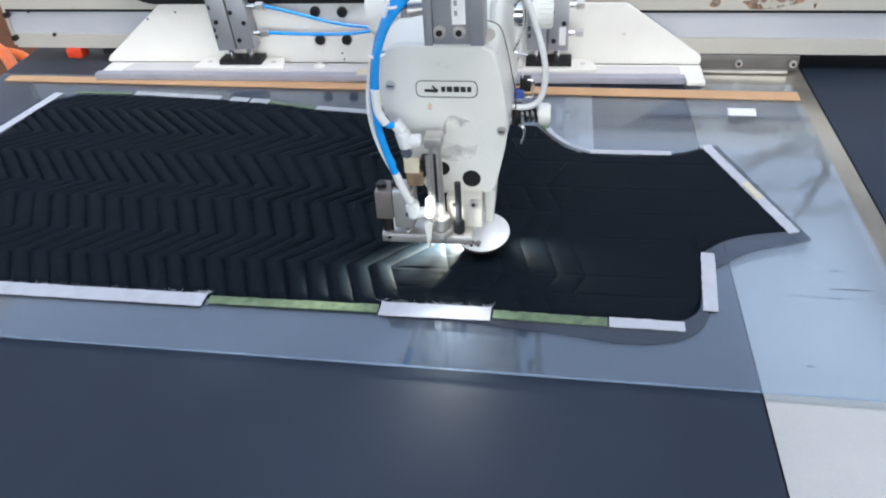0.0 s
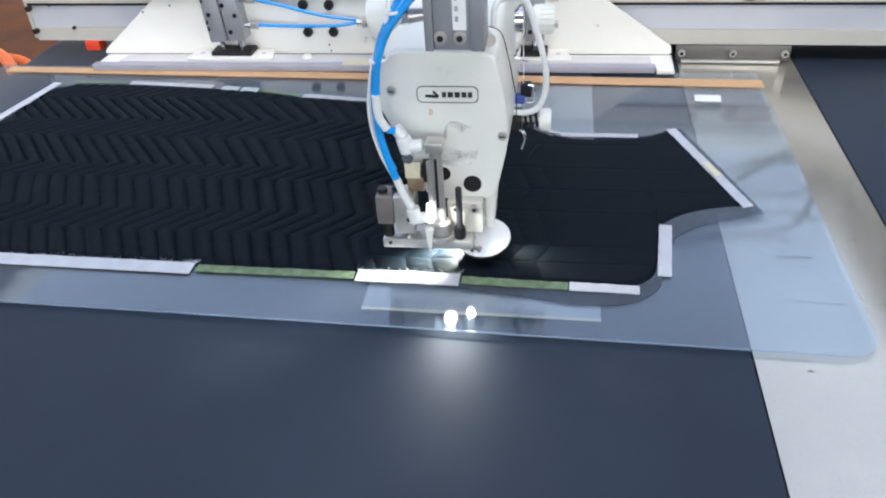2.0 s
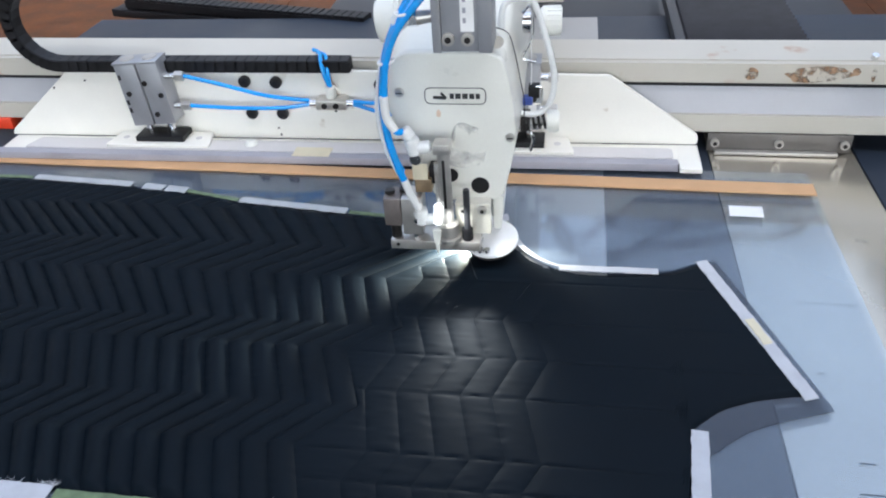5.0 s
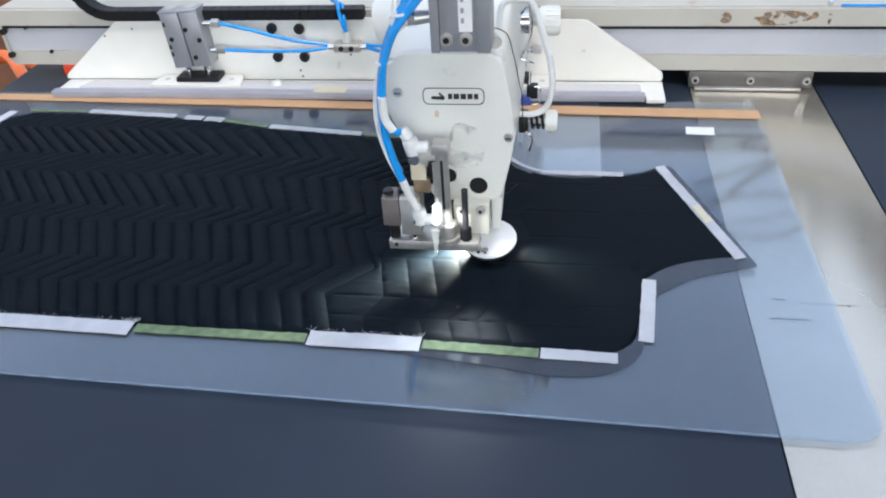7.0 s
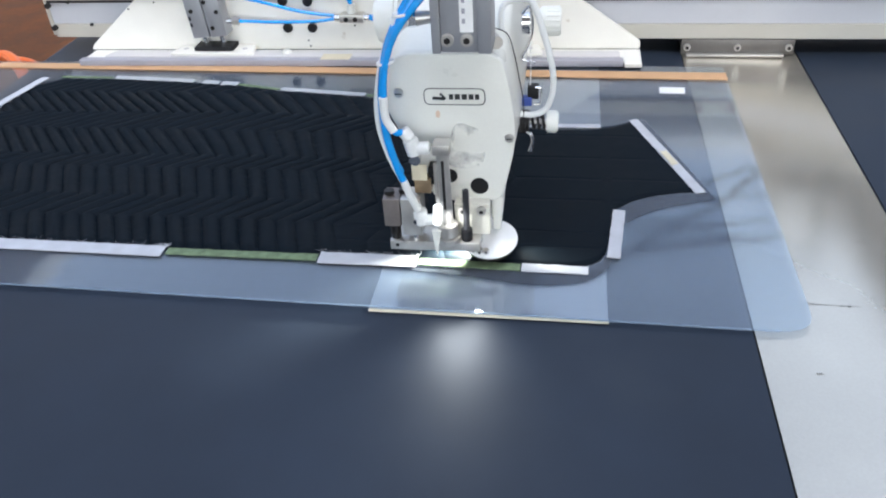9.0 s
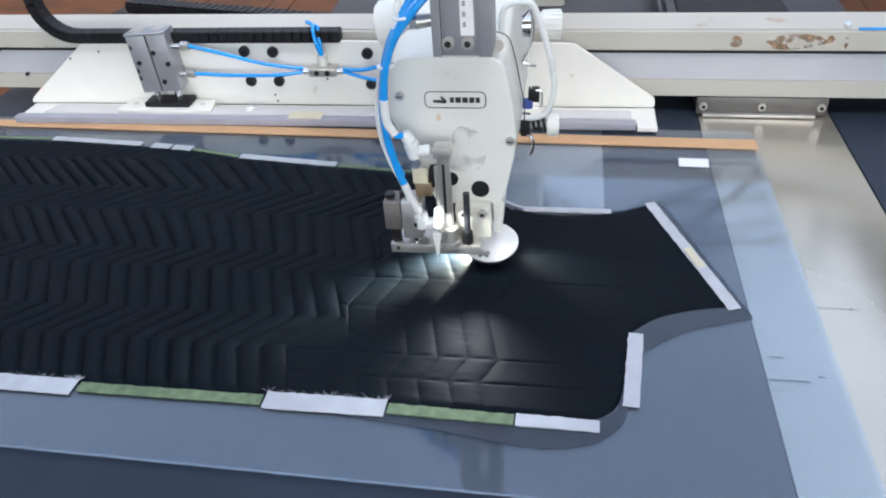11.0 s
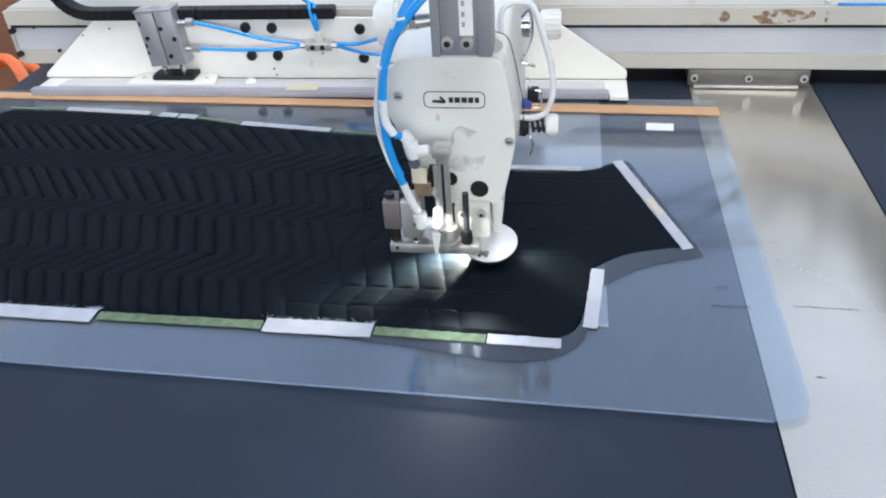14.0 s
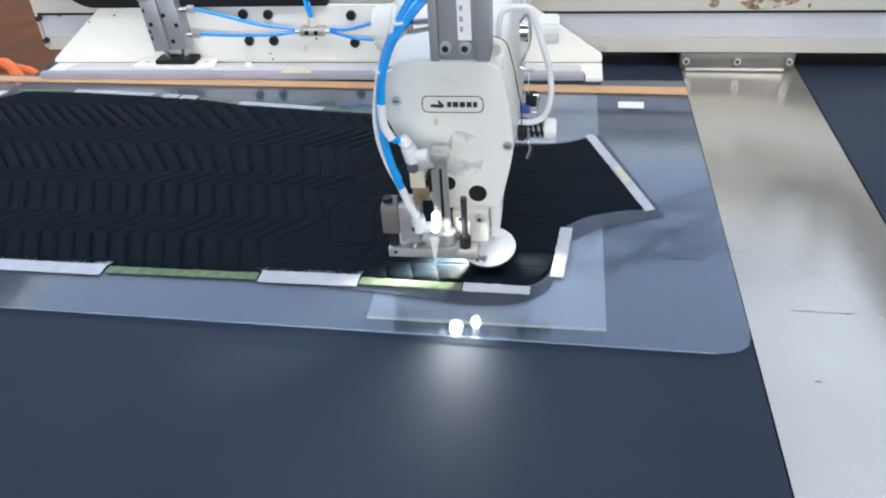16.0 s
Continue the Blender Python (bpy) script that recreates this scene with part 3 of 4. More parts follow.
NEW_SLOPES = [-0.30, 0.47, -0.25, 0.37, -0.33, 0.40, -0.33, 0.40, -0.33, 0.40]
EDGE_X = -0.190


def new_seam(j, y):
    """A seam of the newest, wider rows."""
    x = -0.170 + 0.0255 * j + run(NEW_BANDS, NEW_SLOPES, 0.600, y)
    return max(x, old_seam(EDGE_X, y) + 0.006 + 0.004 * j)


def stitch_line(x, y):
    """The straight rows of stitches that cross the newest part: 1 on a row, 0 beside it."""
    y = y + 0.015 * max(0.0, x + 0.04)
    return math.exp(-(min(abs(y - b) for b in NEW_BANDS) / 0.0013) ** 2)


def wrinkle(x, y):
    return noise.noise(Vector((x * 18, y * 26, 0.3))) * 0.0010 + noise.noise(Vector((x * 75, y * 60, 2.0))) * 0.0004


panel = thing("quilted_panel", "black nylon garment panel quilted in chevron rows", "fabric panel")
ROWS_Y, ACROSS = 220, 10
seams = [(lambda y, x=EDGE_X - PITCH * k: old_seam(x, y)) for k in range(36, -1, -1)]
seams += [(lambda y, j=j: new_seam(j, y)) for j in range(6)]
for k, (west, east) in enumerate(zip(seams, seams[1:])):
    fresh = k >= 36
    bm = bmesh.new()
    cols = [[] for _ in range(ACROSS + 1)]
    for j in range(ROWS_Y + 1):
        y = 0.501 + 0.442 * j / ROWS_Y
        xa, xb = west(y), east(y)
        for i, col in enumerate(cols):
            u = i / ACROSS
            x = xa + (xb - xa) * u
            near, far = np.interp(x, nxs, nys), np.interp(x, fxs, fys)
            puff = max(0.0, math.sin(math.pi * u)) ** (0.55 if fresh else 0.75)
            if k >= 39:
                puff = 1 - (1 - puff) * min(1.0, max(0.0, (0.755 - y) / 0.03))
            pucker = noise.noise(Vector(((k + (u > 0.5)) * 3.1, y * 210, 0.5))) * 0.0006 * (1 - puff)
            size = 0.85 + 0.3 * noise.noise(Vector((k * 1.7, y * 14, 5.0)))
            rim = min(1.0, max(0.0, min(y - near, far - y) / 0.008))
            if fresh:
                line = 1 - 0.85 * stitch_line(x, y)
                tuck = 0.0007 * max(0.0, noise.noise(Vector((x * 60, y * 230, 7.0))) - 0.1) * (1.0 if k < 39 else 0.6)
                up = 0.0013 * puff * line * size + tuck
            else:
                up = (0.0024 + 0.0026 * min(1.0, max(0.0, (-0.20 - x) / 0.12))) * puff * size
            z = 0.0024 + (0.0016 + up + pucker + 0.6 * wrinkle(x, y)) * (0.2 + 0.8 * rim)
            col.append(bm.verts.new((x, y, max(0.0023, z))) if near - 0.001 <= y <= far + 0.001 else None)
    for a, c in zip(cols, cols[1:]):
        for j in range(ROWS_Y):
            q = (a[j], c[j], c[j + 1], a[j + 1])
            if all(q):
                bm.faces.new(q)
    # keep the one connected piece
    left, best = set(bm.verts), set()
    while left:
        todo = [left.pop()]
        piece = set(todo)
        while todo:
            for e in todo.pop().link_edges:
                for v in e.verts:
                    if v in left:
                        left.discard(v)
                        piece.add(v)
                        todo.append(v)
        best = max(best, piece, key=len)
    if len(best) < 40:
        bm.free()
        continue
    bmesh.ops.delete(bm, geom=[v for v in bm.verts if v not in best], context="VERTS")
    part("quilted_channel", bm, CLOTH, panel).data.shade_smooth()

# the part not yet quilted, crossed by the straight rows alone
bm = bmesh.new()
nx, ny, grid = 120, 300, []
xr = 0.162
for i in range(nx + 1):
    w = i / nx
    col = []
    for j in range(ny + 1):
        v = j / ny
        xb = (-0.0455) * (1 - w) + xr * w
        y0, y1 = np.interp(xb, nxs, nys) + 0.0005, np.interp(xb, fxs, fys) - 0.0005
        y = y0 + (max(y1, y0 + 0.002) - y0) * v
        x = xb + (seams[-1](y) + 0.0425) * max(0.0, 1 - w / 0.35)
        rim = min(1, min(y - y0, y1 - y) / 0.008 + 0.15)
        join = min(1.0, max(0.0, (x - seams[-1](y)) / 0.010))
        join = 1 - (1 - join) * min(1.0, max(0.0, (0.755 - y) / 0.03))
        up = join ** 0.6 * 0.0013 * (1 - (0.85 - 0.5 * w) * stitch_line(x, y))
        col.append(bm.verts.new((x, y, 0.0023 + max(0.0, rim) * (0.0015 + up + 0.6 * wrinkle(x, y)))))
    grid.append(col)
for a, c in zip(grid, grid[1:]):
    for j in range(ny):
        bm.faces.new((a[j], c[j], c[j + 1], a[j + 1]))
part("smooth_cloth", bm, CLOTH, panel, "black nylon not yet quilted").data.shade_smooth()

# ---- beam across the table, on its two brackets ----
beam = thing("gantry_beam", "long ivory gantry beam with pale aluminium rail", "gantry beam")
X0, X1 = -0.84, 0.93
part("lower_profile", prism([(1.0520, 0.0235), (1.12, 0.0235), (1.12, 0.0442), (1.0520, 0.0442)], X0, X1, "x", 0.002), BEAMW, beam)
part("rail", prism([(1.0560, 0.0447), (1.12, 0.0447), (1.12, 0.0790), (1.0560, 0.0790)], X0, X1, "x", 0.001), SILVER, beam, "pale grey aluminium rail")
# solid black strip, nearly flush: the shade of the recess put in as colour
part("rail_gap_shade", box(X0, X1, 1.0533, 1.118, 0.0793, 0.0832), BLACK, beam, "black strip for the shaded gap under the top profile")
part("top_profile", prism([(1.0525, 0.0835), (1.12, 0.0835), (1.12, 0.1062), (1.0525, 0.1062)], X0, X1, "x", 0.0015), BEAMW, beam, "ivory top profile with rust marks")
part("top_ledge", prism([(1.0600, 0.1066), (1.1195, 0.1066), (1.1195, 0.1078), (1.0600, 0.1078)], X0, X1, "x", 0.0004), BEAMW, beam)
part("end_plate", box(X0 - 0.006, X0 - 0.0005, 1.054, 1.118, 0.026, 0.104, 0.001), BEAMW, beam)
for z in (0.040, 0.076):
    part("end_bolt", rod((X0 + 0.004, 1.0515, z), (X0 + 0.004, 1.045, z), 0.0045, n=14), BOLT, beam)
part("cap_screw", rod((0.322, 1.064, 0.1062), (0.322, 1.061, 0.1140), 0.0038, n=16, bevel=0.0006), CHROME, beam)
part("beam_hose", hose([(0.334, 1.058, 0.1085), (0.40, 1.058, 0.1085), (0.60, 1.058, 0.1085)], 0.0016, n=8), BLUE, beam, "thin blue hose on the beam")


def stain(x, w, h, zc=0.0945, n=14):
    pts = []
    for i in range(n):
        q = 2 * math.pi * i / n
        r = random.uniform(0.75, 1.0)
        pts.append((x + w / 2 * r * math.cos(q), zc + h / 2 * r * math.sin(q)))
    part("rust_mark", prism(pts, 1.0515, 1.0523, "y"), RUST, beam, "brown rust mark on the enamel", smooth=False)


stain(0.268, 0.076, 0.020)
stain(0.252, 0.034, 0.009, 0.0890)
stain(0.196, 0.018, 0.016)
stain(0.322, 0.005, 0.018)
stain(0.304, 0.010, 0.010, 0.0980)
for x0, x1 in ((0.160, 0.3165),):
    br = part("bracket", box(x0, x1, 1.0480, 1.0505, 0.0012, 0.0233, 0.0008), BRACKET, beam, "steel bracket plate with three bolts")
    part("bracket_foot", box(x0 + 0.008, x1 - 0.014, 1.0400, 1.0475, 0.0002, 0.0040, 0.0008), STEEL, beam)
    for x in (x0 + 0.008, (x0 + x1) / 2, x1 - 0.008):
        b = part("bracket_bolt", rod((x, 1.048, 0.0128), (x, 1.0425, 0.0128), 0.0050, n=18, bevel=0.0008), STEEL, beam)
        part("socket", rod((x, 1.0426, 0.0128), (x, 1.0421, 0.0128), 0.0027, n=6), BOLT, b)
    part("bearing_block", box(x0 + 0.02, x1 - 0.03, 1.053, 1.115, 0.0006, 0.0231, 0.002), DARK, beam)
part("under_skirt", box(-0.70, X1 - 0.05, 1.1155, 1.1195, 0.0015, 0.0231), DARK, beam)
part("left_block", box(-0.72, -0.62, 1.085, 1.115, 0.0006, 0.0231, 0.002), DARK, beam)
part("red_stop", box(-0.758, -0.733, 1.0475, 1.070, 0.0080, 0.0233, 0.002), RED, beam, "red plastic stop block")
for x, z in ((-0.800, 0.0812), (-0.770, 0.0445), (0.70, 0.0812), (0.95, 0.0445)):
    part("seam_screw", rod((x, 1.0530, z), (x, 1.0495, z), 0.0028, n=12), BOLT, beam)

# ---- carriage that clamps the template ----
carriage = thing("clamp_carriage", "ivory steel clamp carriage with two air clamps", "carriage")
part("back_plate", prism(rounded([(-0.742, 0.0125), (-0.738, 0.020), (-0.629, 0.1060), (0.021, 0.0965), (0.124, 0.024), (0.124, 0.0125)], 0.004), 1.0400, 1.0455, "y", 0.0008), WHITE, carriage)
part("shelf", box(-0.735, 0.124, 0.998, 1.0395, 0.0075, 0.0122, 0.0012), WHITE, carriage)
part("press_bar", prism(rounded([(-0.700, 0.9985), (0.094, 0.9985), (0.094, 1.022), (-0.690, 1.026)], 0.006), 0.0126, 0.0170, bevel=0.0012), GREY, carriage, "translucent grey press bar")
part("front_edge", box(-0.735, 0.0985, 0.985, 0.9978, 0.0069, 0.0165, 0.0015), LAV, carriage, "grey plastic front edge")
part("end_foot", box(0.100, 0.124, 0.982, 1.0395, 0.0069, 0.0124, 0.001), WHITE, carriage)
part("tape_piece", box(-0.345, -0.300, 0.9860, 1.0080, 0.0172, 0.0176), CARD, carriage, "piece of masking tape")
part("rubber_bump", rod((-0.405, 1.015, 0.0172), (-0.405, 1.015, 0.0215), 0.0085, 0.005), KNOB, carriage, "round white bumper")
for x, z in ((-0.4068, 0.089), (-0.368, 0.088), (-0.405, 0.048), (-0.366, 0.048), (-0.2415, 0.086), (-0.2037, 0.086), (-0.2403, 0.0445), (-0.2022, 0.0445)):
    b = part("plate_bolt", bolt_y(x, 1.0398, z, 0.0072), BOLT, carriage)
    part("socket", socket_y(x, 1.0332, z, 0.0072), BLACK, b)
for x, z in ((-0.376, 0.027), (-0.374, 0.018), (-0.66, 0.078), (-0.30, 0.05), (-0.615, 0.088)):
    part("small_hole", rod((x, 1.0399, z), (x, 1.0393, z), 0.0014, n=10), BOLT, carriage)


def clamp(xc, lean):
    """A twin-rod air cylinder on a rubber foot, leaning a little sideways."""
    turn = Matrix.Translation((xc, 0, 0.03)) @ Matrix.Rotation(radians(lean), 4, "Y")

    def leaning(bm):
        bmesh.ops.transform(bm, matrix=turn, verts=bm.verts)
        return bm

    c = part("air_clamp", leaning(box(-0.0275, -0.0010, 1.013, 1.0396, 0.012, 0.0895, 0.0015)), ALU, carriage, "grey twin-rod air clamp")
    part("cylinder_half", leaning(box(0.0010, 0.0275, 1.013, 1.0396, 0.012, 0.0895, 0.0015)), ALU, c)
    part("top_plate", leaning(box(-0.0285, 0.0285, 1.0120, 1.0398, 0.0898, 0.0928, 0.0010)), ALU, c)
    for x in (-0.0145, 0.0145):
        part("bore_cap", leaning(rod((x, 1.026, 0.0929), (x, 1.026, 0.0940), 0.0088, n=24)), STEEL, c)
        part("piston_rod", leaning(rod((x, 1.024, -0.003), (x, 1.024, 0.0118), 0.0046, n=16)), CHROME, c)
    for x, z in ((-0.019, 0.054), (0.005, 0.066), (0.021, 0.050), (0.008, 0.026)):
        part("clamp_bolt", leaning(rod((x, 1.0129, z), (x, 1.0112, z), 0.0032, n=12)), BOLT, c)
    for z in (0.030, 0.040, 0.072):
        part("body_groove", leaning(box(-0.0262, -0.0226, 1.0126, 1.0129, z, z + 0.006)), DARK, c)
    part("rubber_foot", box(xc - 0.029, xc + 0.033, 1.008, 1.036, 0.0215, 0.0280, 0.0008), BLACK, c)
    part("foot_plate", prism(rounded([(xc - 0.068, 1.000), (xc + 0.068, 1.000), (xc + 0.060, 1.0385), (xc - 0.060, 1.0385)], 0.005), 0.0174, 0.0212, bevel=0.0008), WHITE, c)
    for x in (xc - 0.048, xc + 0.048):
        part("plate_dimple", rod((x, 1.02, 0.0213), (x, 1.02, 0.0217), 0.004, n=14), GREY, c)
    for z, x in ((0.064, 0.026), (0.102, 0.023)):
        part("hose_fitting", rod((xc + x, 1.022, z), (xc + 0.040, 1.022, z), 0.0042, n=16, bevel=0.001), CHROME, c)
        part("fitting_nut", rod((xc + 0.036, 1.022, z), (xc + 0.047, 1.022, z), 0.0062, n=6, bevel=0.0008), STEEL, c)
    return c


clamp(-0.5215, -4.0)
cr = clamp(-0.083, 0.0)
part("paper_label", box(-0.068, -0.059, 1.0122, 1.0127, 0.050, 0.075), PAPER, cr)
manifold = part("hose_manifold", box(-0.318, -0.281, 1.020, 1.0396, 0.060, 0.072, 0.002), STEEL, carriage, "steel air manifold with two bolts")
for x in (-0.307, -0.293):
    part("manifold_bolt", rod((x, 1.0199, 0.066), (x, 1.018, 0.066), 0.0035, n=12), BOLT, manifold)
for x in (-0.322, -0.277):
    part("hose_nut", rod((x - 0.004, 1.028, 0.066), (x + 0.004, 1.028, 0.066), 0.0055, n=14), CHROME, manifold)
part("elbow", rod((-0.300, 1.030, 0.0725), (-0.300, 1.030, 0.086), 0.006, n=16), KNOB, manifold, "white plastic elbow")
for pts in (((-0.474, 1.022, 0.102), (-0.43, 1.020, 0.0925), (-0.375, 1.020, 0.0785), (-0.326, 1.028, 0.069)), ((-0.474, 1.022, 0.064), (-0.42, 1.018, 0.0635), (-0.36, 1.018, 0.0640), (-0.326, 1.028, 0.0645)),
            ((-0.273, 1.028, 0.068), (-0.24, 1.018, 0.072), (-0.19, 1.018, 0.086), (-0.13, 1.020, 0.104), (-0.08, 1.02, 0.116)), ((-0.273, 1.028, 0.0645), (-0.23, 1.018, 0.058), (-0.18, 1.018, 0.0565), (-0.12, 1.020, 0.064)),
            ((-0.300, 1.030, 0.086), (-0.3005, 1.031, 0.104), (-0.302, 1.036, 0.113), (-0.306, 1.046, 0.118), (-0.318, 1.056, 0.118)),
            ((-0.301, 1.029, 0.088), (-0.3045, 1.028, 0.102), (-0.308, 1.034, 0.116), (-0.312, 1.046, 0.1205), (-0.322, 1.056, 0.121))):
    part("air_hose", hose(pts, 0.0025), BLUE, carriage, "blue air hose")

# ---- cable chain on the beam ----
chain = thing("cable_chain", "black plastic cable chain with its loop", "cable chain")
path = [(-0.275 - 0.0125 * i, 0.1090) for i in range(30)]
cx, cz, rr = path[-1][0], 0.1090 + 0.05, 0.05
path += [(cx - rr * math.sin(a), cz - rr * math.cos(a)) for a in [0.25 * k for k in range(1, 13)]]
path += [(cx + 0.0125 * k, cz + rr) for k in range(0, 10)]
for (xa, za), (xb, zb) in zip(path, path[1:]):
    d = math.atan2(zb - za, xb - xa)
    m = Matrix.Translation(((xa + xb) / 2, 1.0415, (za + zb) / 2)) @ Matrix.Rotation(-d, 4, "Y")
    bm = box(-0.0060, 0.0060, -0.0095, 0.0095, -0.0074, 0.0074, 0.0006, m=m)
    box(-0.0085, 0.0060, -0.0108, -0.0096, -0.0066, 0.0050, bm=bm, m=m)
    part("chain_link", bm, BLACK, chain, smooth=False)

# second chain that runs slanting behind the beam
rear_chain = thing("rear_cable_chain", "black plastic cable chain slanting behind the beam", "cable chain")
for i in range(34):
    m = Matrix.Translation((-0.84 + 0.0147 * i, 1.450 - 0.0036 * i, -0.004)) @ Matrix.Rotation(-0.24, 4, "Z")
    bm = box(-0.0068, 0.0068, -0.016, 0.016, -0.011, 0.011, 0.0015, m=m)
    box(-0.0078, 0.0078, -0.0175, -0.0162, -0.006, 0.006, bm=bm, m=m)
    part("chain_link", bm, BLACK, rear_chain, smooth=False)
part("chain_tray", box(-0.30, 0.30, -0.022, 0.022, -0.030, -0.0155, 0.001, m=Matrix.Translation((-0.59, 1.39, 0.0)) @ Matrix.Rotation(-0.24, 4, "Z")), BLACK, rear_chain)
part("tray_post", box(-0.47, -0.44, 1.345, 1.375, FLOOR, -0.0305, 0.002), DARK, rear_chain)

# hanging cables beside the arm
cables = thing("cable_bundle", "dark cables hanging beside the machine arm", "cables")
for line, r in ((((0.02, 0.425), (0.094, 0.373), (0.163, 0.338), (0.240, 0.305), (0.306, 0.272), (0.372, 0.247), (0.430, 0.222), (0.55, 0.24)), 0.0030),
                (((0.019, 0.439), (0.095, 0.380), (0.185, 0.343), (0.270, 0.332), (0.360, 0.322), (0.425, 0.323), (0.455, 0.300), (0.56, 0.32)), 0.0032),
                (((0.02, 0.36), (0.085, 0.368), (0.129, 0.382), (0.206, 0.386), (0.262, 0.358), (0.312, 0.298), (0.360, 0.262), (0.416, 0.256), (0.55, 0.28)), 0.0028),
                (((0.05, 0.50), (0.142, 0.440), (0.207, 0.392), (0.276, 0.346), (0.315, 0.300), (0.370, 0.258), (0.430, 0.235), (0.54, 0.20)), 0.0030),
                (((0.015, 0.465), (0.169, 0.446), (0.301, 0.418), (0.379, 0.412), (0.430, 0.385), (0.453, 0.323), (0.464, 0.275), (0.441, 0.225), (0.50, 0.18), (0.60, 0.25)), 0.0050),
                (((0.10, 0.40), (0.206, 0.402), (0.283, 0.388), (0.356, 0.376), (0.413, 0.360), (0.463, 0.368), (0.530, 0.355), (0.60, 0.38)), 0.0032)):
    r *= 1.3
    pts = [(-0.05, 1.30, 0.31)] + [(x, 1.30, z) for x, z in line] + [(0.72, 1.45, 0.52)]
    part("cable", hose(pts, r), BLACK, cables)

# ---- sewing head ----
head = thing("sewing_machine", "grey-white enamelled industrial sewing machine arm", "sewing machine")
FY = 0.632
FACE = [(-0.138, 0.2120), (-0.067, 0.2120), (-0.0555, 0.2060), (-0.0510, 0.1896), (-0.0470, 0.1692), (-0.0440, 0.1400), (-0.0460, 0.1206), (-0.0570, 0.0705),
        (-0.1190, 0.0687), (-0.1300, 0.1000), (-0.1490, 0.1430), (-0.1600, 0.1680), (-0.1595, 0.1880), (-0.1510, 0.2055)]
face = part("face_plate", prism(rounded(FACE, 0.012, 4), FY, FY + 0.010, "y", 0.0022), HEADW, head, "grey-white face plate with a badge")
# body behind the plate, swelling into the arm
bm = bmesh.new()
cxm, czm = -0.102, 0.150
rings = []
loop = rounded(FACE, 0.014, 4)
for y, sx, sz, up in ((0.6425, 0.97, 0.97, 0.0), (0.650, 1.0, 0.99, 0.001), (0.670, 1.03, 0.99, 0.008), (0.700, 1.06, 1.0, 0.022), (0.735, 1.07, 1.0, 0.04), (0.78, 1.07, 0.98, 0.06)):
    rings.append([bm.verts.new((cxm + (x - cxm) * sx, y, czm + (z - czm) * sz + up * max(0.15, min(1, (z - 0.07) / 0.09)))) for x, z in loop])
for a, b in zip(rings, rings[1:]):
    for k in range(len(loop)):
        bm.faces.new((a[k], a[(k + 1) % len(loop)], b[(k + 1) % len(loop)], b[k]))
bm.faces.new(rings[0])
bm.faces.new(rings[-1])
part("head_body", bm, HEADW, head)
part("arm", prism(rounded([(-0.165, 0.165), (-0.040, 0.165), (-0.040, 0.33), (-0.165, 0.33)], 0.03), 0.76, 1.75, "y", 0.004), HEADW, head)
part("column", box(-0.19, -0.015, 1.5, 1.85, -0.08, 0.3295, 0.01), HEADW, head)
part("nose", prism(rounded([(-0.116, 0.062), (-0.066, 0.062), (-0.058, 0.090), (-0.120, 0.090)], 0.004), 0.650, 0.695, "y", 0.002), HEADW, head)
part("nose_side", prism(rounded([(-0.0660, 0.036), (-0.0590, 0.036), (-0.0560, 0.072), (-0.0670, 0.072)], 0.002), 0.636, 0.668, "y", 0.001), HEADW, head)
part("cover_seam", hose([(-0.0668, 0.668, 0.2215), (-0.0535, 0.668, 0.2155), (-0.0475, 0.669, 0.196), (-0.0430, 0.669, 0.172), (-0.0395, 0.669, 0.150), (-0.0410, 0.669, 0.122)], 0.0005, n=6), BOLT, head, "dark seam of the side cover")


def screw(x, z, r, material=CHROME):
    s = part("face_screw", rod((x, FY - 0.0001, z), (x, FY - r * 0.75, z), r, r * 0.8, n=20, bevel=r * 0.2), material, face)
    part("slot", box(x - r * 0.6, x + r * 0.6, FY - r * 0.75 - 0.0004, FY - r * 0.75 - 0.0001, z - r * 0.1, z + r * 0.1), BOLT, s)


screw(-0.1446, 0.1772, 0.0046, STEEL)
screw(-0.0497, 0.1355, 0.0044, STEEL)
for x, z, r in ((-0.104, 0.0962, 0.0068), (-0.0774, 0.0862, 0.0083)):
    part("plug_hole", rod((x, FY - 0.0002, z), (x, FY - 0.0010, z), r, n=28), BLACK, face, "black round plug")
# badge: a rounded frame, an arrow mark and letters
bx0, bx1, bz0, bz1 = -0.1231, -0.0697, 0.1660, 0.1816
o = rounded([(bx0, bz0), (bx1, bz0), (bx1, bz1), (bx0, bz1)], 0.006)
i_ = rounded([(bx0 + 0.0008, bz0 + 0.0008), (bx1 - 0.0008, bz0 + 0.0008), (bx1 - 0.0008, bz1 - 0.0008), (bx0 + 0.0008, bz1 - 0.0008)], 0.0053)
bm = bmesh.new()
va = [bm.verts.new((x, FY - 0.0006, z)) for x, z in o]
vb = [bm.verts.new((x, FY - 0.0006, z)) for x, z in i_]
for k in range(len(o)):
    bm.faces.new((va[k], va[(k + 1) % len(o)], vb[(k + 1) % len(o)], vb[k]))
part("badge_frame", bm, INK, face, "thin black badge outline", smooth=False)
part("badge_mark", prism([(-0.1155, 0.1712), (-0.1050, 0.1705), (-0.1035, 0.1725), (-0.1085, 0.1775), (-0.1090, 0.1752), (-0.1065, 0.1735), (-0.1155, 0.1735)], FY - 0.0008, FY - 0.0002, "y"), INK, face, "black arrow mark", smooth=False)
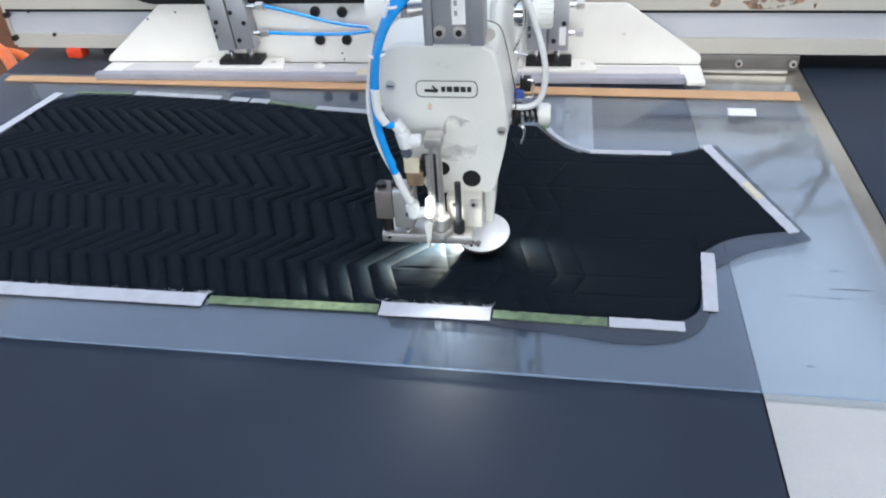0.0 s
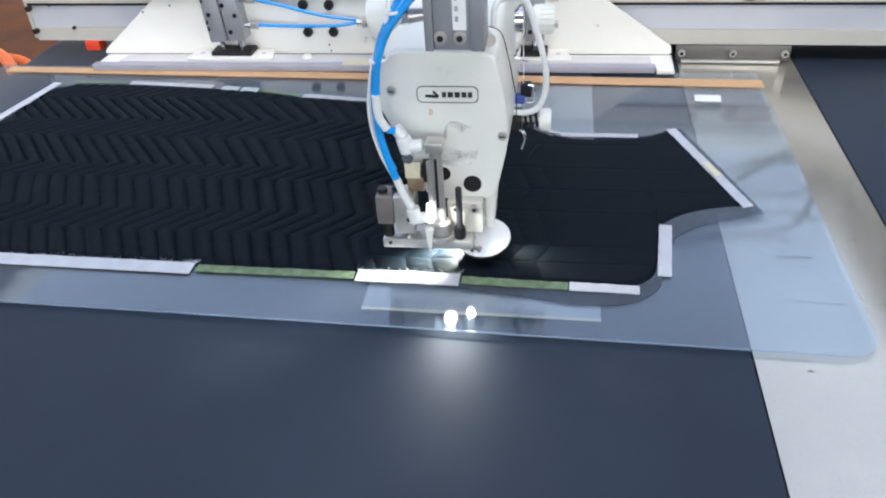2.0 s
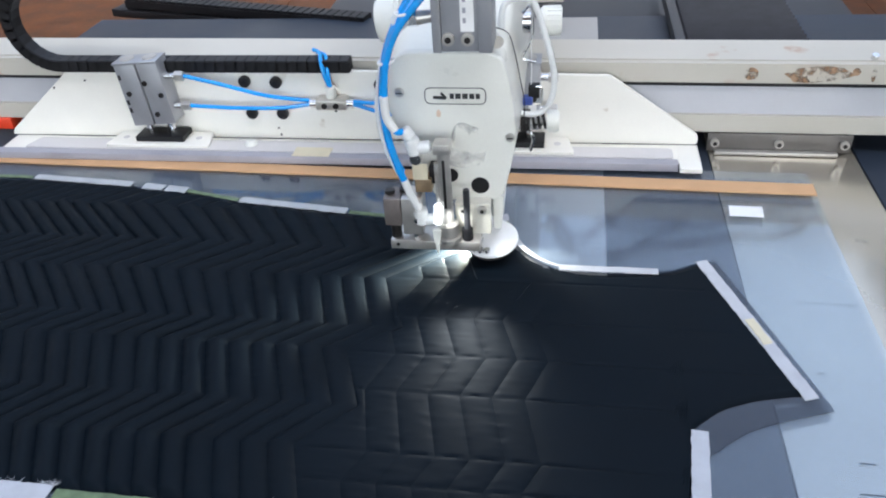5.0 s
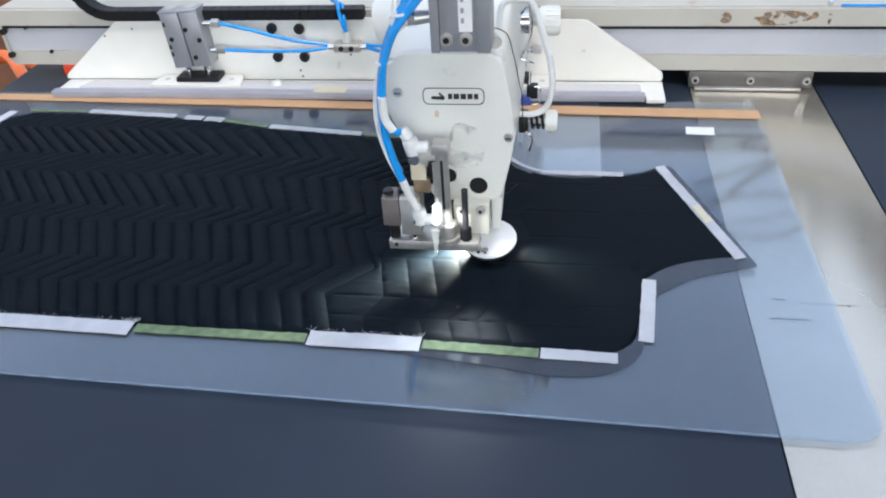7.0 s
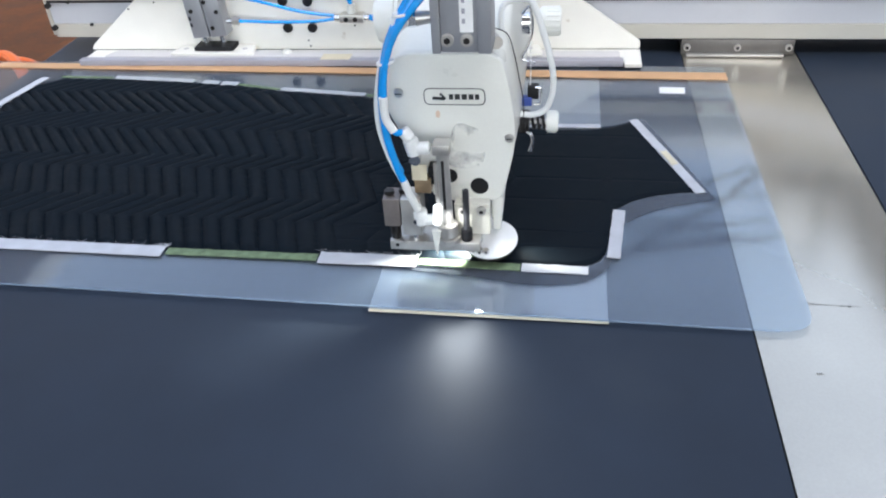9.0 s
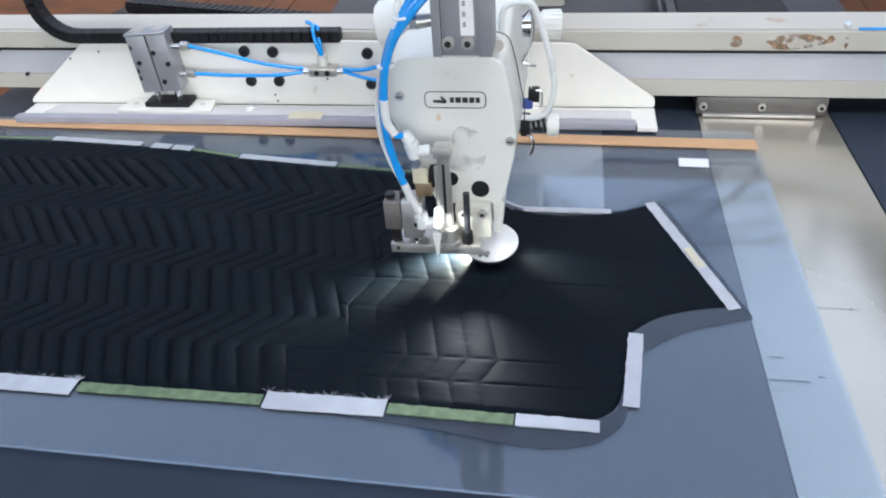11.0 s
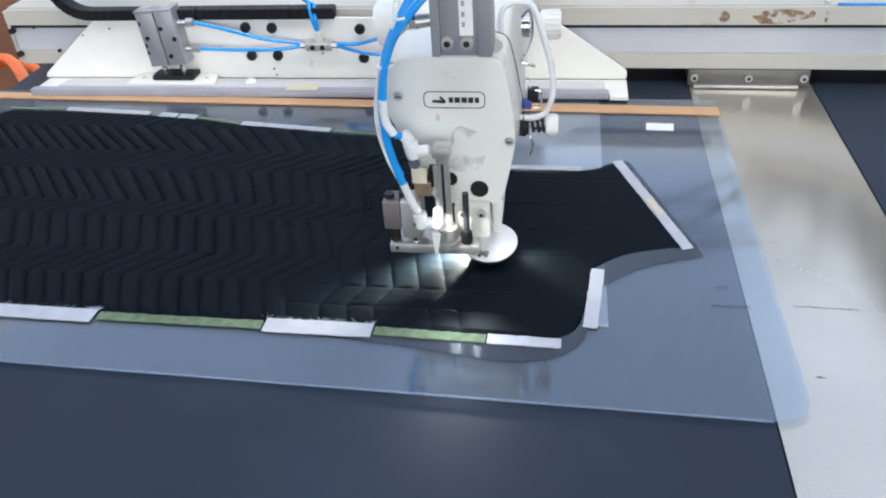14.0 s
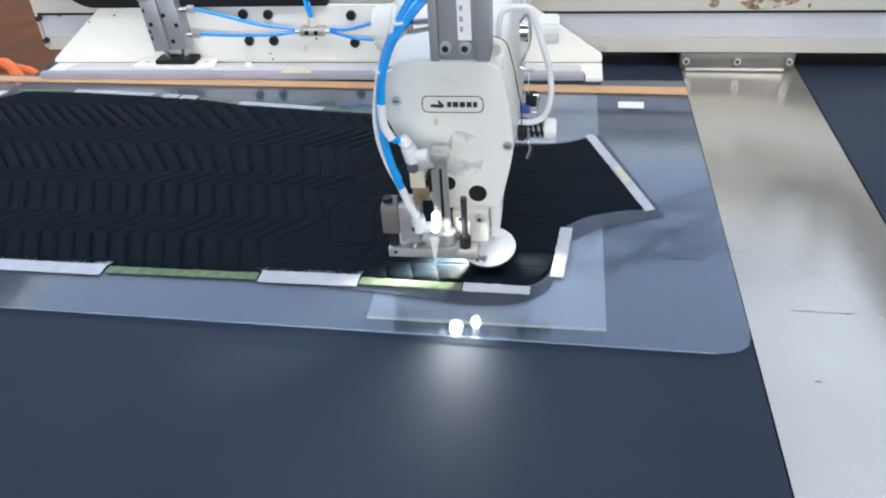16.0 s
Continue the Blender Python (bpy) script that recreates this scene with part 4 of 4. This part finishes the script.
# plain bars stand in for the maker's lettering
for x0, w in ((-0.1010, 0.0035), (-0.0962, 0.0046), (-0.0902, 0.0046), (-0.0842, 0.0042), (-0.0787, 0.0036)):
    part("badge_bar", box(x0, x0 + w, FY - 0.0008, FY - 0.0002, 0.1713, 0.1760), INK, face, "black badge bar", smooth=False)
part("paint_chip", prism([(-0.1135, 0.1545), (-0.1105, 0.1540), (-0.1095, 0.1580), (-0.1115, 0.1612), (-0.1135, 0.1590)], FY - 0.0005, FY - 0.0001, "y"),
     mat("pale orange primer", (0.72, 0.56, 0.43), 0.7), face, "small orange chip in the enamel", smooth=False)

part("smudge", prism(rounded([(-0.108, 0.104), (-0.074, 0.104), (-0.068, 0.140), (-0.098, 0.152)], 0.012), FY - 0.0004, FY - 0.0001, "y"), SMUDGE, face, "grey oily smudge", smooth=False)

# air cylinder on top of the face
cyl = part("air_cylinder", box(-0.1085, -0.1015, 0.606, 0.640, 0.2220, 0.345, 0.0008), ALU, head, "grey anodised air cylinder")
part("cylinder_core", box(-0.1012, -0.0722, 0.6095, 0.640, 0.2220, 0.345, 0.0006), ALU, cyl)
part("cylinder_side", box(-0.0719, -0.0610, 0.606, 0.640, 0.2220, 0.345, 0.0008), ALU, cyl)
part("paper_label", box(-0.0860, -0.0752, 0.6088, 0.6092, 0.2385, 0.285), PAPER, cyl, "white printed label")
for z in (0.2455, 0.2535, 0.2620):
    part("label_bar", box(-0.0840, -0.0815, 0.6084, 0.6087, z, z + 0.0040), LAV, cyl, smooth=False)
for x in (-0.0960, -0.0805):
    s = part("cylinder_screw", rod((x, 0.6094, 0.2328), (x, 0.6050, 0.2328), 0.0052, n=20, bevel=0.0008), STEEL, cyl)
    part("socket", rod((x, 0.6051, 0.2328), (x, 0.6045, 0.2328), 0.0028, n=6), BOLT, s)
part("cylinder_fitting", rod((-0.1088, 0.622, 0.2470), (-0.126, 0.622, 0.2450), 0.0050, 0.0062, n=18), STEEL, head, "nickel hose fitting")
part("fitting_nut", rod((-0.122, 0.622, 0.2455), (-0.130, 0.622, 0.2446), 0.0072, n=6), CHROME, head)
part("fitting_sleeve", rod((-0.1285, 0.6200, 0.2450), (-0.1420, 0.6150, 0.2442), 0.0052, 0.0046, n=18, bevel=0.001), HOSEW, head, "white plastic hose sleeve")
part("handwheel_cap", rod((-0.148, 0.690, 0.222), (-0.170, 0.690, 0.219), 0.021, n=36, bevel=0.003), KNOB, head, "round white side cap")

# presser bracket in front of the face
AY = 0.6048
bracket = part("presser_bracket", box(-0.1600, -0.0765, AY, 0.633, 0.0310, 0.0405, 0.0008), STEEL, head, "machined steel presser bracket")
part("clamp_block", box(-0.1635, -0.1475, 0.6055, 0.6275, 0.0560, 0.0850, 0.0012), DULL, bracket)
part("clamp_block", box(-0.1470, -0.1285, 0.6050, 0.6290, 0.0470, 0.0855, 0.0012), STEEL, bracket)
for x, y in ((-0.1582, 0.6150), (-0.1455, 0.6190)):
    part("block_bolt", rod((x, y, 0.0856), (x, y, 0.0895), 0.0048, n=18, bevel=0.0007), BOLT, bracket)
part("guide_pin", rod((-0.1550, 0.613, 0.0405), (-0.1550, 0.613, 0.0560), 0.0050, n=16), BOLT, bracket)
part("spacer", rod((-0.1360, 0.611, 0.0405), (-0.1360, 0.611, 0.0470), 0.0035, n=14), CHROME, bracket)
part("side_pin", rod((-0.153, AY + 0.0005, 0.0362), (-0.153, AY - 0.0006, 0.0362), 0.0018, n=12), BOLT, bracket)
part("slot_screw", rod((-0.1330, 0.6052, 0.0635), (-0.1330, 0.6025, 0.0635), 0.0026, n=14), CHROME, bracket)
part("backing_plate", box(-0.1000, -0.0675, 0.620, 0.6315, 0.0408, 0.0735, 0.0008), mat("cream enamelled plate", (0.70, 0.68, 0.60), 0.35), bracket, "cream presser plate")
for x in (-0.0920, -0.0748):
    s = part("plate_bolt", rod((x, 0.6199, 0.0680), (x, 0.6150, 0.0680), 0.0042, n=18, bevel=0.0007), STEEL, bracket)
    part("socket", rod((x, 0.6151, 0.0680), (x, 0.6145, 0.0680), 0.0020, n=6), BOLT, s)
part("stop_stud", rod((-0.0880, 0.611, 0.0405), (-0.0878, 0.611, 0.0935), 0.0030, n=16), DARK, bracket, "dark threaded stop stud")
part("stud_nut", rod((-0.0880, 0.611, 0.0406), (-0.0880, 0.611, 0.0530), 0.0052, n=18, bevel=0.0008), BLACK, bracket)
part("ram_tube", rod((-0.1050, 0.608, 0.0600), (-0.1060, 0.608, 0.1330), 0.0056, n=24), STEEL, bracket, "machined ram tube")
part("ram_slot", box(-0.1068, -0.1042, 0.6018, 0.6026, 0.0780, 0.1270, 0.0003), BOLT, bracket, "dark slot in the ram tube")
part("ram_rod", rod((-0.1128, 0.611, 0.0560), (-0.1132, 0.611, 0.1200), 0.0022, n=14), STEEL, bracket)
part("ram_cap", box(-0.1135, -0.0985, 0.600, 0.6160, 0.1330, 0.1425, 0.0012), STEEL, bracket)
part("ram_collar", rod((-0.1045, 0.608, 0.0470), (-0.1048, 0.608, 0.0605), 0.0090, n=28, bevel=0.0012), STEEL, bracket)
part("ram_base", rod((-0.1045, 0.608, 0.0406), (-0.1045, 0.608, 0.0468), 0.0108, n=28, bevel=0.0008), STEEL, bracket)
part("brass_block", box(-0.1340, -0.1190, 0.613, 0.6270, 0.0880, 0.1020, 0.0010), BRASS, bracket, "worn brass block")
part("cream_tag", box(-0.1350, -0.1215, 0.6115, 0.6130, 0.1020, 0.1180, 0.0005), CARD, bracket, "cream plastic tag")
part("black_lever", box(-0.1215, -0.1145, 0.6170, 0.6300, 0.0950, 0.1120, 0.001), BLACK, bracket)
for a, b, r in (((-0.1165, 0.6085, 0.1370), (-0.1300, 0.6085, 0.1352), 0.0056), ((-0.1300, 0.6085, 0.1300), (-0.1335, 0.6085, 0.1450), 0.0066), ((-0.1335, 0.6085, 0.1450), (-0.1392, 0.6088, 0.1535), 0.0055),
                ((-0.1150, 0.6080, 0.0640), (-0.1290, 0.6075, 0.0620), 0.0052), ((-0.1285, 0.6075, 0.0590), (-0.1300, 0.6075, 0.0740), 0.0064)):
    part("hose_elbow", rod(a, b, r, n=18, bevel=0.001), HOSEW, bracket, "white plastic hose elbow")
part("elbow_ring", rod((-0.1300, 0.604, 0.1262), (-0.1300, 0.6105, 0.1262), 0.0052, n=20), CHROME, bracket)
LAMP = glow("lit front lamp", (0.97, 0.99, 1.0), 1.6)
part("front_lamp", rod((-0.1140, 0.6030, 0.0610), (-0.1120, 0.6050, 0.0810), 0.0036, 0.0044, n=20, bevel=0.0015), LAMP, bracket, "small lit white lamp")
part("lamp_tip", prism([(-0.1185, 0.0560), (-0.1165, 0.0360), (-0.1146, 0.0290), (-0.1105, 0.0560)], 0.5995, 0.6040, "y"), KNOB, bracket, "white pointed plastic tip")
part("needle_bar", rod((-0.0695, 0.6520, 0.028), (-0.0695, 0.6520, 0.064), 0.0014, n=12), CHROME, bracket)
# round white presser disc with its dark rim, leaning a little to the front
disc_c, lean = Vector((-0.0695, 0.6385, 0.0220)), Matrix.Rotation(radians(12), 3, "X")


def on_disc(x, y, h):
    return disc_c + lean @ Vector((x, y, h))


disc = part("presser_disc", rod(on_disc(0, 0, 0), on_disc(0, 0, 0.0032), 0.0262, n=48, bevel=0.0010), PAPER, bracket, "round white presser disc")
part("disc_rim", rod(on_disc(0, 0, -0.0040), on_disc(0, 0, -0.0002), 0.0245, n=48), BOLT, disc, "dark metal disc rim")
part("presser_foot", rod((-0.0695, 0.6400, 0.0085), (-0.0695, 0.6400, 0.0200), 0.0165, n=28, bevel=0.0008), BOLT, disc, "dark steel presser foot")
for x, y in ((-0.0080, -0.0200), (-0.0140, -0.0175), (-0.0020, -0.0205), (-0.0095, -0.0060)):
    part("disc_screw", rod(on_disc(x, y, 0.0033), on_disc(x, y, 0.0080), 0.0030, n=14, bevel=0.0006), CHROME, disc)
part("disc_stem", rod(on_disc(-0.012, -0.012, 0.003), (-0.0815, 0.6260, 0.0312), 0.0045, n=16), STEEL, disc)
part("needle_lamp", box(-0.082, -0.066, 0.6700, 0.6770, 0.0100, 0.0170, 0.001), LED, bracket, "lit needle lamp")

# thread tension group on the right side
tension = part("tension_post", rod((-0.044, 0.686, 0.1250), (-0.018, 0.686, 0.1250), 0.0026, n=14), STEEL, head, "thread tension assembly")
part("tension_knob", rod((-0.0195, 0.686, 0.1250), (-0.0085, 0.686, 0.1250), 0.0105, n=32, bevel=0.0015), KNOB, tension, "white tension knob")
bm = hose([(-0.034 + 0.0007 * i, 0.686 + 0.0066 * math.cos(0.9 * i), 0.1250 + 0.0066 * math.sin(0.9 * i)) for i in range(21)], 0.0014, n=6, steps=4)
part("tension_spring", bm, BOLT, tension)
for x in (-0.0395, -0.0365):
    part("tension_disc", rod((x, 0.686, 0.1250), (x + 0.0012, 0.686, 0.1250), 0.0105, n=28), BOLT, tension)
part("tension_body", box(-0.0440, -0.0350, 0.678, 0.694, 0.1160, 0.1340, 0.002), BOLT, tension)
part("take_up_hook", hose([(-0.038, 0.680, 0.1180), (-0.0335, 0.677, 0.1160), (-0.0318, 0.677, 0.1090), (-0.0345, 0.677, 0.0985)], 0.0016, n=8), CHROME, tension)
part("thread_clip", box(-0.0370, -0.0270, 0.684, 0.694, 0.1480, 0.1600, 0.001), BLACK, head, "black thread clip")
part("thread_clip_base", box(-0.0420, -0.0330, 0.682, 0.690, 0.1420, 0.1500, 0.001), mat("blue plastic clip", (0.05, 0.09, 0.35), 0.4), head)
top_knob = part("thread_knob", rod((-0.0270, 0.695, 0.2170), (-0.0085, 0.695, 0.2170), 0.0125, n=36, bevel=0.0015), KNOB, head, "white knurled thread knob")
for k in range(18):
    a = 2 * math.pi * k / 18
    part("knurl", box(-0.0210, -0.0095, 0.695 + 0.0122 * math.cos(a) - 0.0007, 0.695 + 0.0122 * math.cos(a) + 0.0007, 0.2170 + 0.0122 * math.sin(a) - 0.0007, 0.2170 + 0.0122 * math.sin(a) + 0.0007), KNOB, top_knob, smooth=False)
part("thread_guide", hose([(-0.0420, 0.683, 0.2280), (-0.0350, 0.681, 0.2340), (-0.0330, 0.681, 0.2150), (-0.0370, 0.681, 0.2000), (-0.0420, 0.682, 0.1880), (-0.0300, 0.682, 0.1840)], 0.0014, n=8), CHROME, head, "bent wire thread guide")
part("guide_disc", rod((-0.0420, 0.690, 0.2180), (-0.0350, 0.690, 0.2180), 0.0100, n=28), CHROME, head)
part("cap_screw", rod((-0.0640, 0.650, 0.2180), (-0.0600, 0.640, 0.2180), 0.0055, n=18), STEEL, head)
part("side_cable", hose([(-0.0598, 0.674, 0.2170), (-0.0585, 0.676, 0.2340), (-0.0530, 0.679, 0.2400), (-0.0418, 0.680, 0.2410), (-0.0320, 0.680, 0.2370), (-0.0208, 0.680, 0.2040), (-0.0150, 0.680, 0.1800), (-0.0140, 0.680, 0.1600), (-0.0190, 0.680, 0.1420), (-0.0300, 0.680, 0.1350), (-0.0440, 0.680, 0.1350)], 0.0028, n=12), HOSEW, head, "white cable looping down the side")

part("thread", hose([(-0.0345, 0.681, 0.2020), (-0.0340, 0.682, 0.1800), (-0.0345, 0.684, 0.1620)], 0.0005, n=6), HOSEW, head, "pale sewing thread")
part("thread_eyelet", hose([(-0.0300, 0.684, 0.1600), (-0.0255, 0.684, 0.1590), (-0.0245, 0.684, 0.1520), (-0.0255, 0.684, 0.1440), (-0.0310, 0.684, 0.1430)], 0.0009, n=8), CHROME, head, "bent wire eyelet")

# hoses down the left side of the face
for pts, r in ((((-0.108, 0.618, 0.272), (-0.122, 0.612, 0.2580), (-0.1380, 0.608, 0.2380), (-0.1475, 0.606, 0.2150), (-0.1515, 0.606, 0.1900), (-0.1510, 0.605, 0.1660), (-0.1450, 0.604, 0.1540), (-0.1392, 0.606, 0.1520)), 0.0030),
               (((-0.113, 0.622, 0.274), (-0.129, 0.616, 0.2540), (-0.1430, 0.612, 0.2320), (-0.1505, 0.610, 0.2080), (-0.1535, 0.608, 0.1820), (-0.1530, 0.606, 0.1500), (-0.1455, 0.604, 0.1180), (-0.1415, 0.604, 0.1060)), 0.0034),
               (((-0.117, 0.626, 0.278), (-0.134, 0.620, 0.2520), (-0.1475, 0.616, 0.2250), (-0.1540, 0.612, 0.1950), (-0.1555, 0.610, 0.1650), (-0.1510, 0.608, 0.1330), (-0.1430, 0.606, 0.1130)), 0.0030)):
    part("air_hose", hose(pts, r), BLUE, head, "blue air hose")
part("hose_sleeve", hose([(-0.1415, 0.604, 0.1060), (-0.1370, 0.604, 0.0920), (-0.1310, 0.606, 0.0750)], 0.0036), HOSEW, head, "white hose end")
part("hose_sleeve", hose([(-0.1522, 0.604, 0.1850), (-0.1513, 0.6035, 0.1660), (-0.1450, 0.6025, 0.1545)], 0.0037), HOSEW, head, "white hose sleeve")
part("lamp_cable", hose([(-0.1240, 0.626, 0.2460), (-0.1490, 0.622, 0.2230), (-0.1600, 0.618, 0.1850), (-0.1612, 0.614, 0.1550), (-0.1545, 0.610, 0.1280), (-0.1440, 0.606, 0.1060), (-0.1370, 0.606, 0.0880), (-0.1290, 0.606, 0.0780)], 0.0022), HOSEW, head, "white lamp cable")
for x, y, z in ((-0.1485, 0.608, 0.2130), (-0.1320, 0.611, 0.2520)):
    tie = [(x + 0.0068 * math.cos(0.5 * k), y + 0.0030 + 0.0058 * math.sin(0.5 * k), z + 0.0010 * math.cos(0.5 * k)) for k in range(13)]
    part("cable_tie", hose(tie, 0.0013, n=8, steps=3), HOSEW, head, "white cable tie")
part("top_hose_loop", hose([(-0.136, 0.64, 0.2740), (-0.121, 0.63, 0.2640), (-0.108, 0.63, 0.2700)], 0.0030), BLUE, head, "blue air hose")

# ---- orange hoses on the floor side ----
hoses = thing("orange_hose", "orange air hoses lying beside the table", "hose")
part("hose", hose([(-1.06, 1.235, -0.05), (-1.003, 1.2345, -0.03), (-0.972, 1.224, -0.026), (-0.933, 1.189, -0.028), (-0.887, 1.136, -0.04), (-0.872, 1.10, -0.10), (-0.880, 1.06, -0.3)], 0.010), ORANGE, hoses)
part("hose", hose([(-1.08, 1.29, -0.06), (-1.00, 1.27, -0.05), (-0.93, 1.235, -0.05), (-0.890, 1.20, -0.08), (-0.880, 1.15, -0.3)], 0.008), ORANGE, hoses)



def motions():
    both = [(t, pose(x, y, 0)) for t, x, y in TRAVEL]
    along = [(t, pose(0, y, 0)) for t, x, y in TRAVEL]
    for ob in (template, panel, carriage, chain):
        walk(ob, both)
    # the beam stands a little out of square with the table
    walk(beam, [(t, pose(-0.0175, y + 0.0025, 0, 0, 0, -0.95)) for t, x, y in TRAVEL])
    walk(cover, along)


motions()
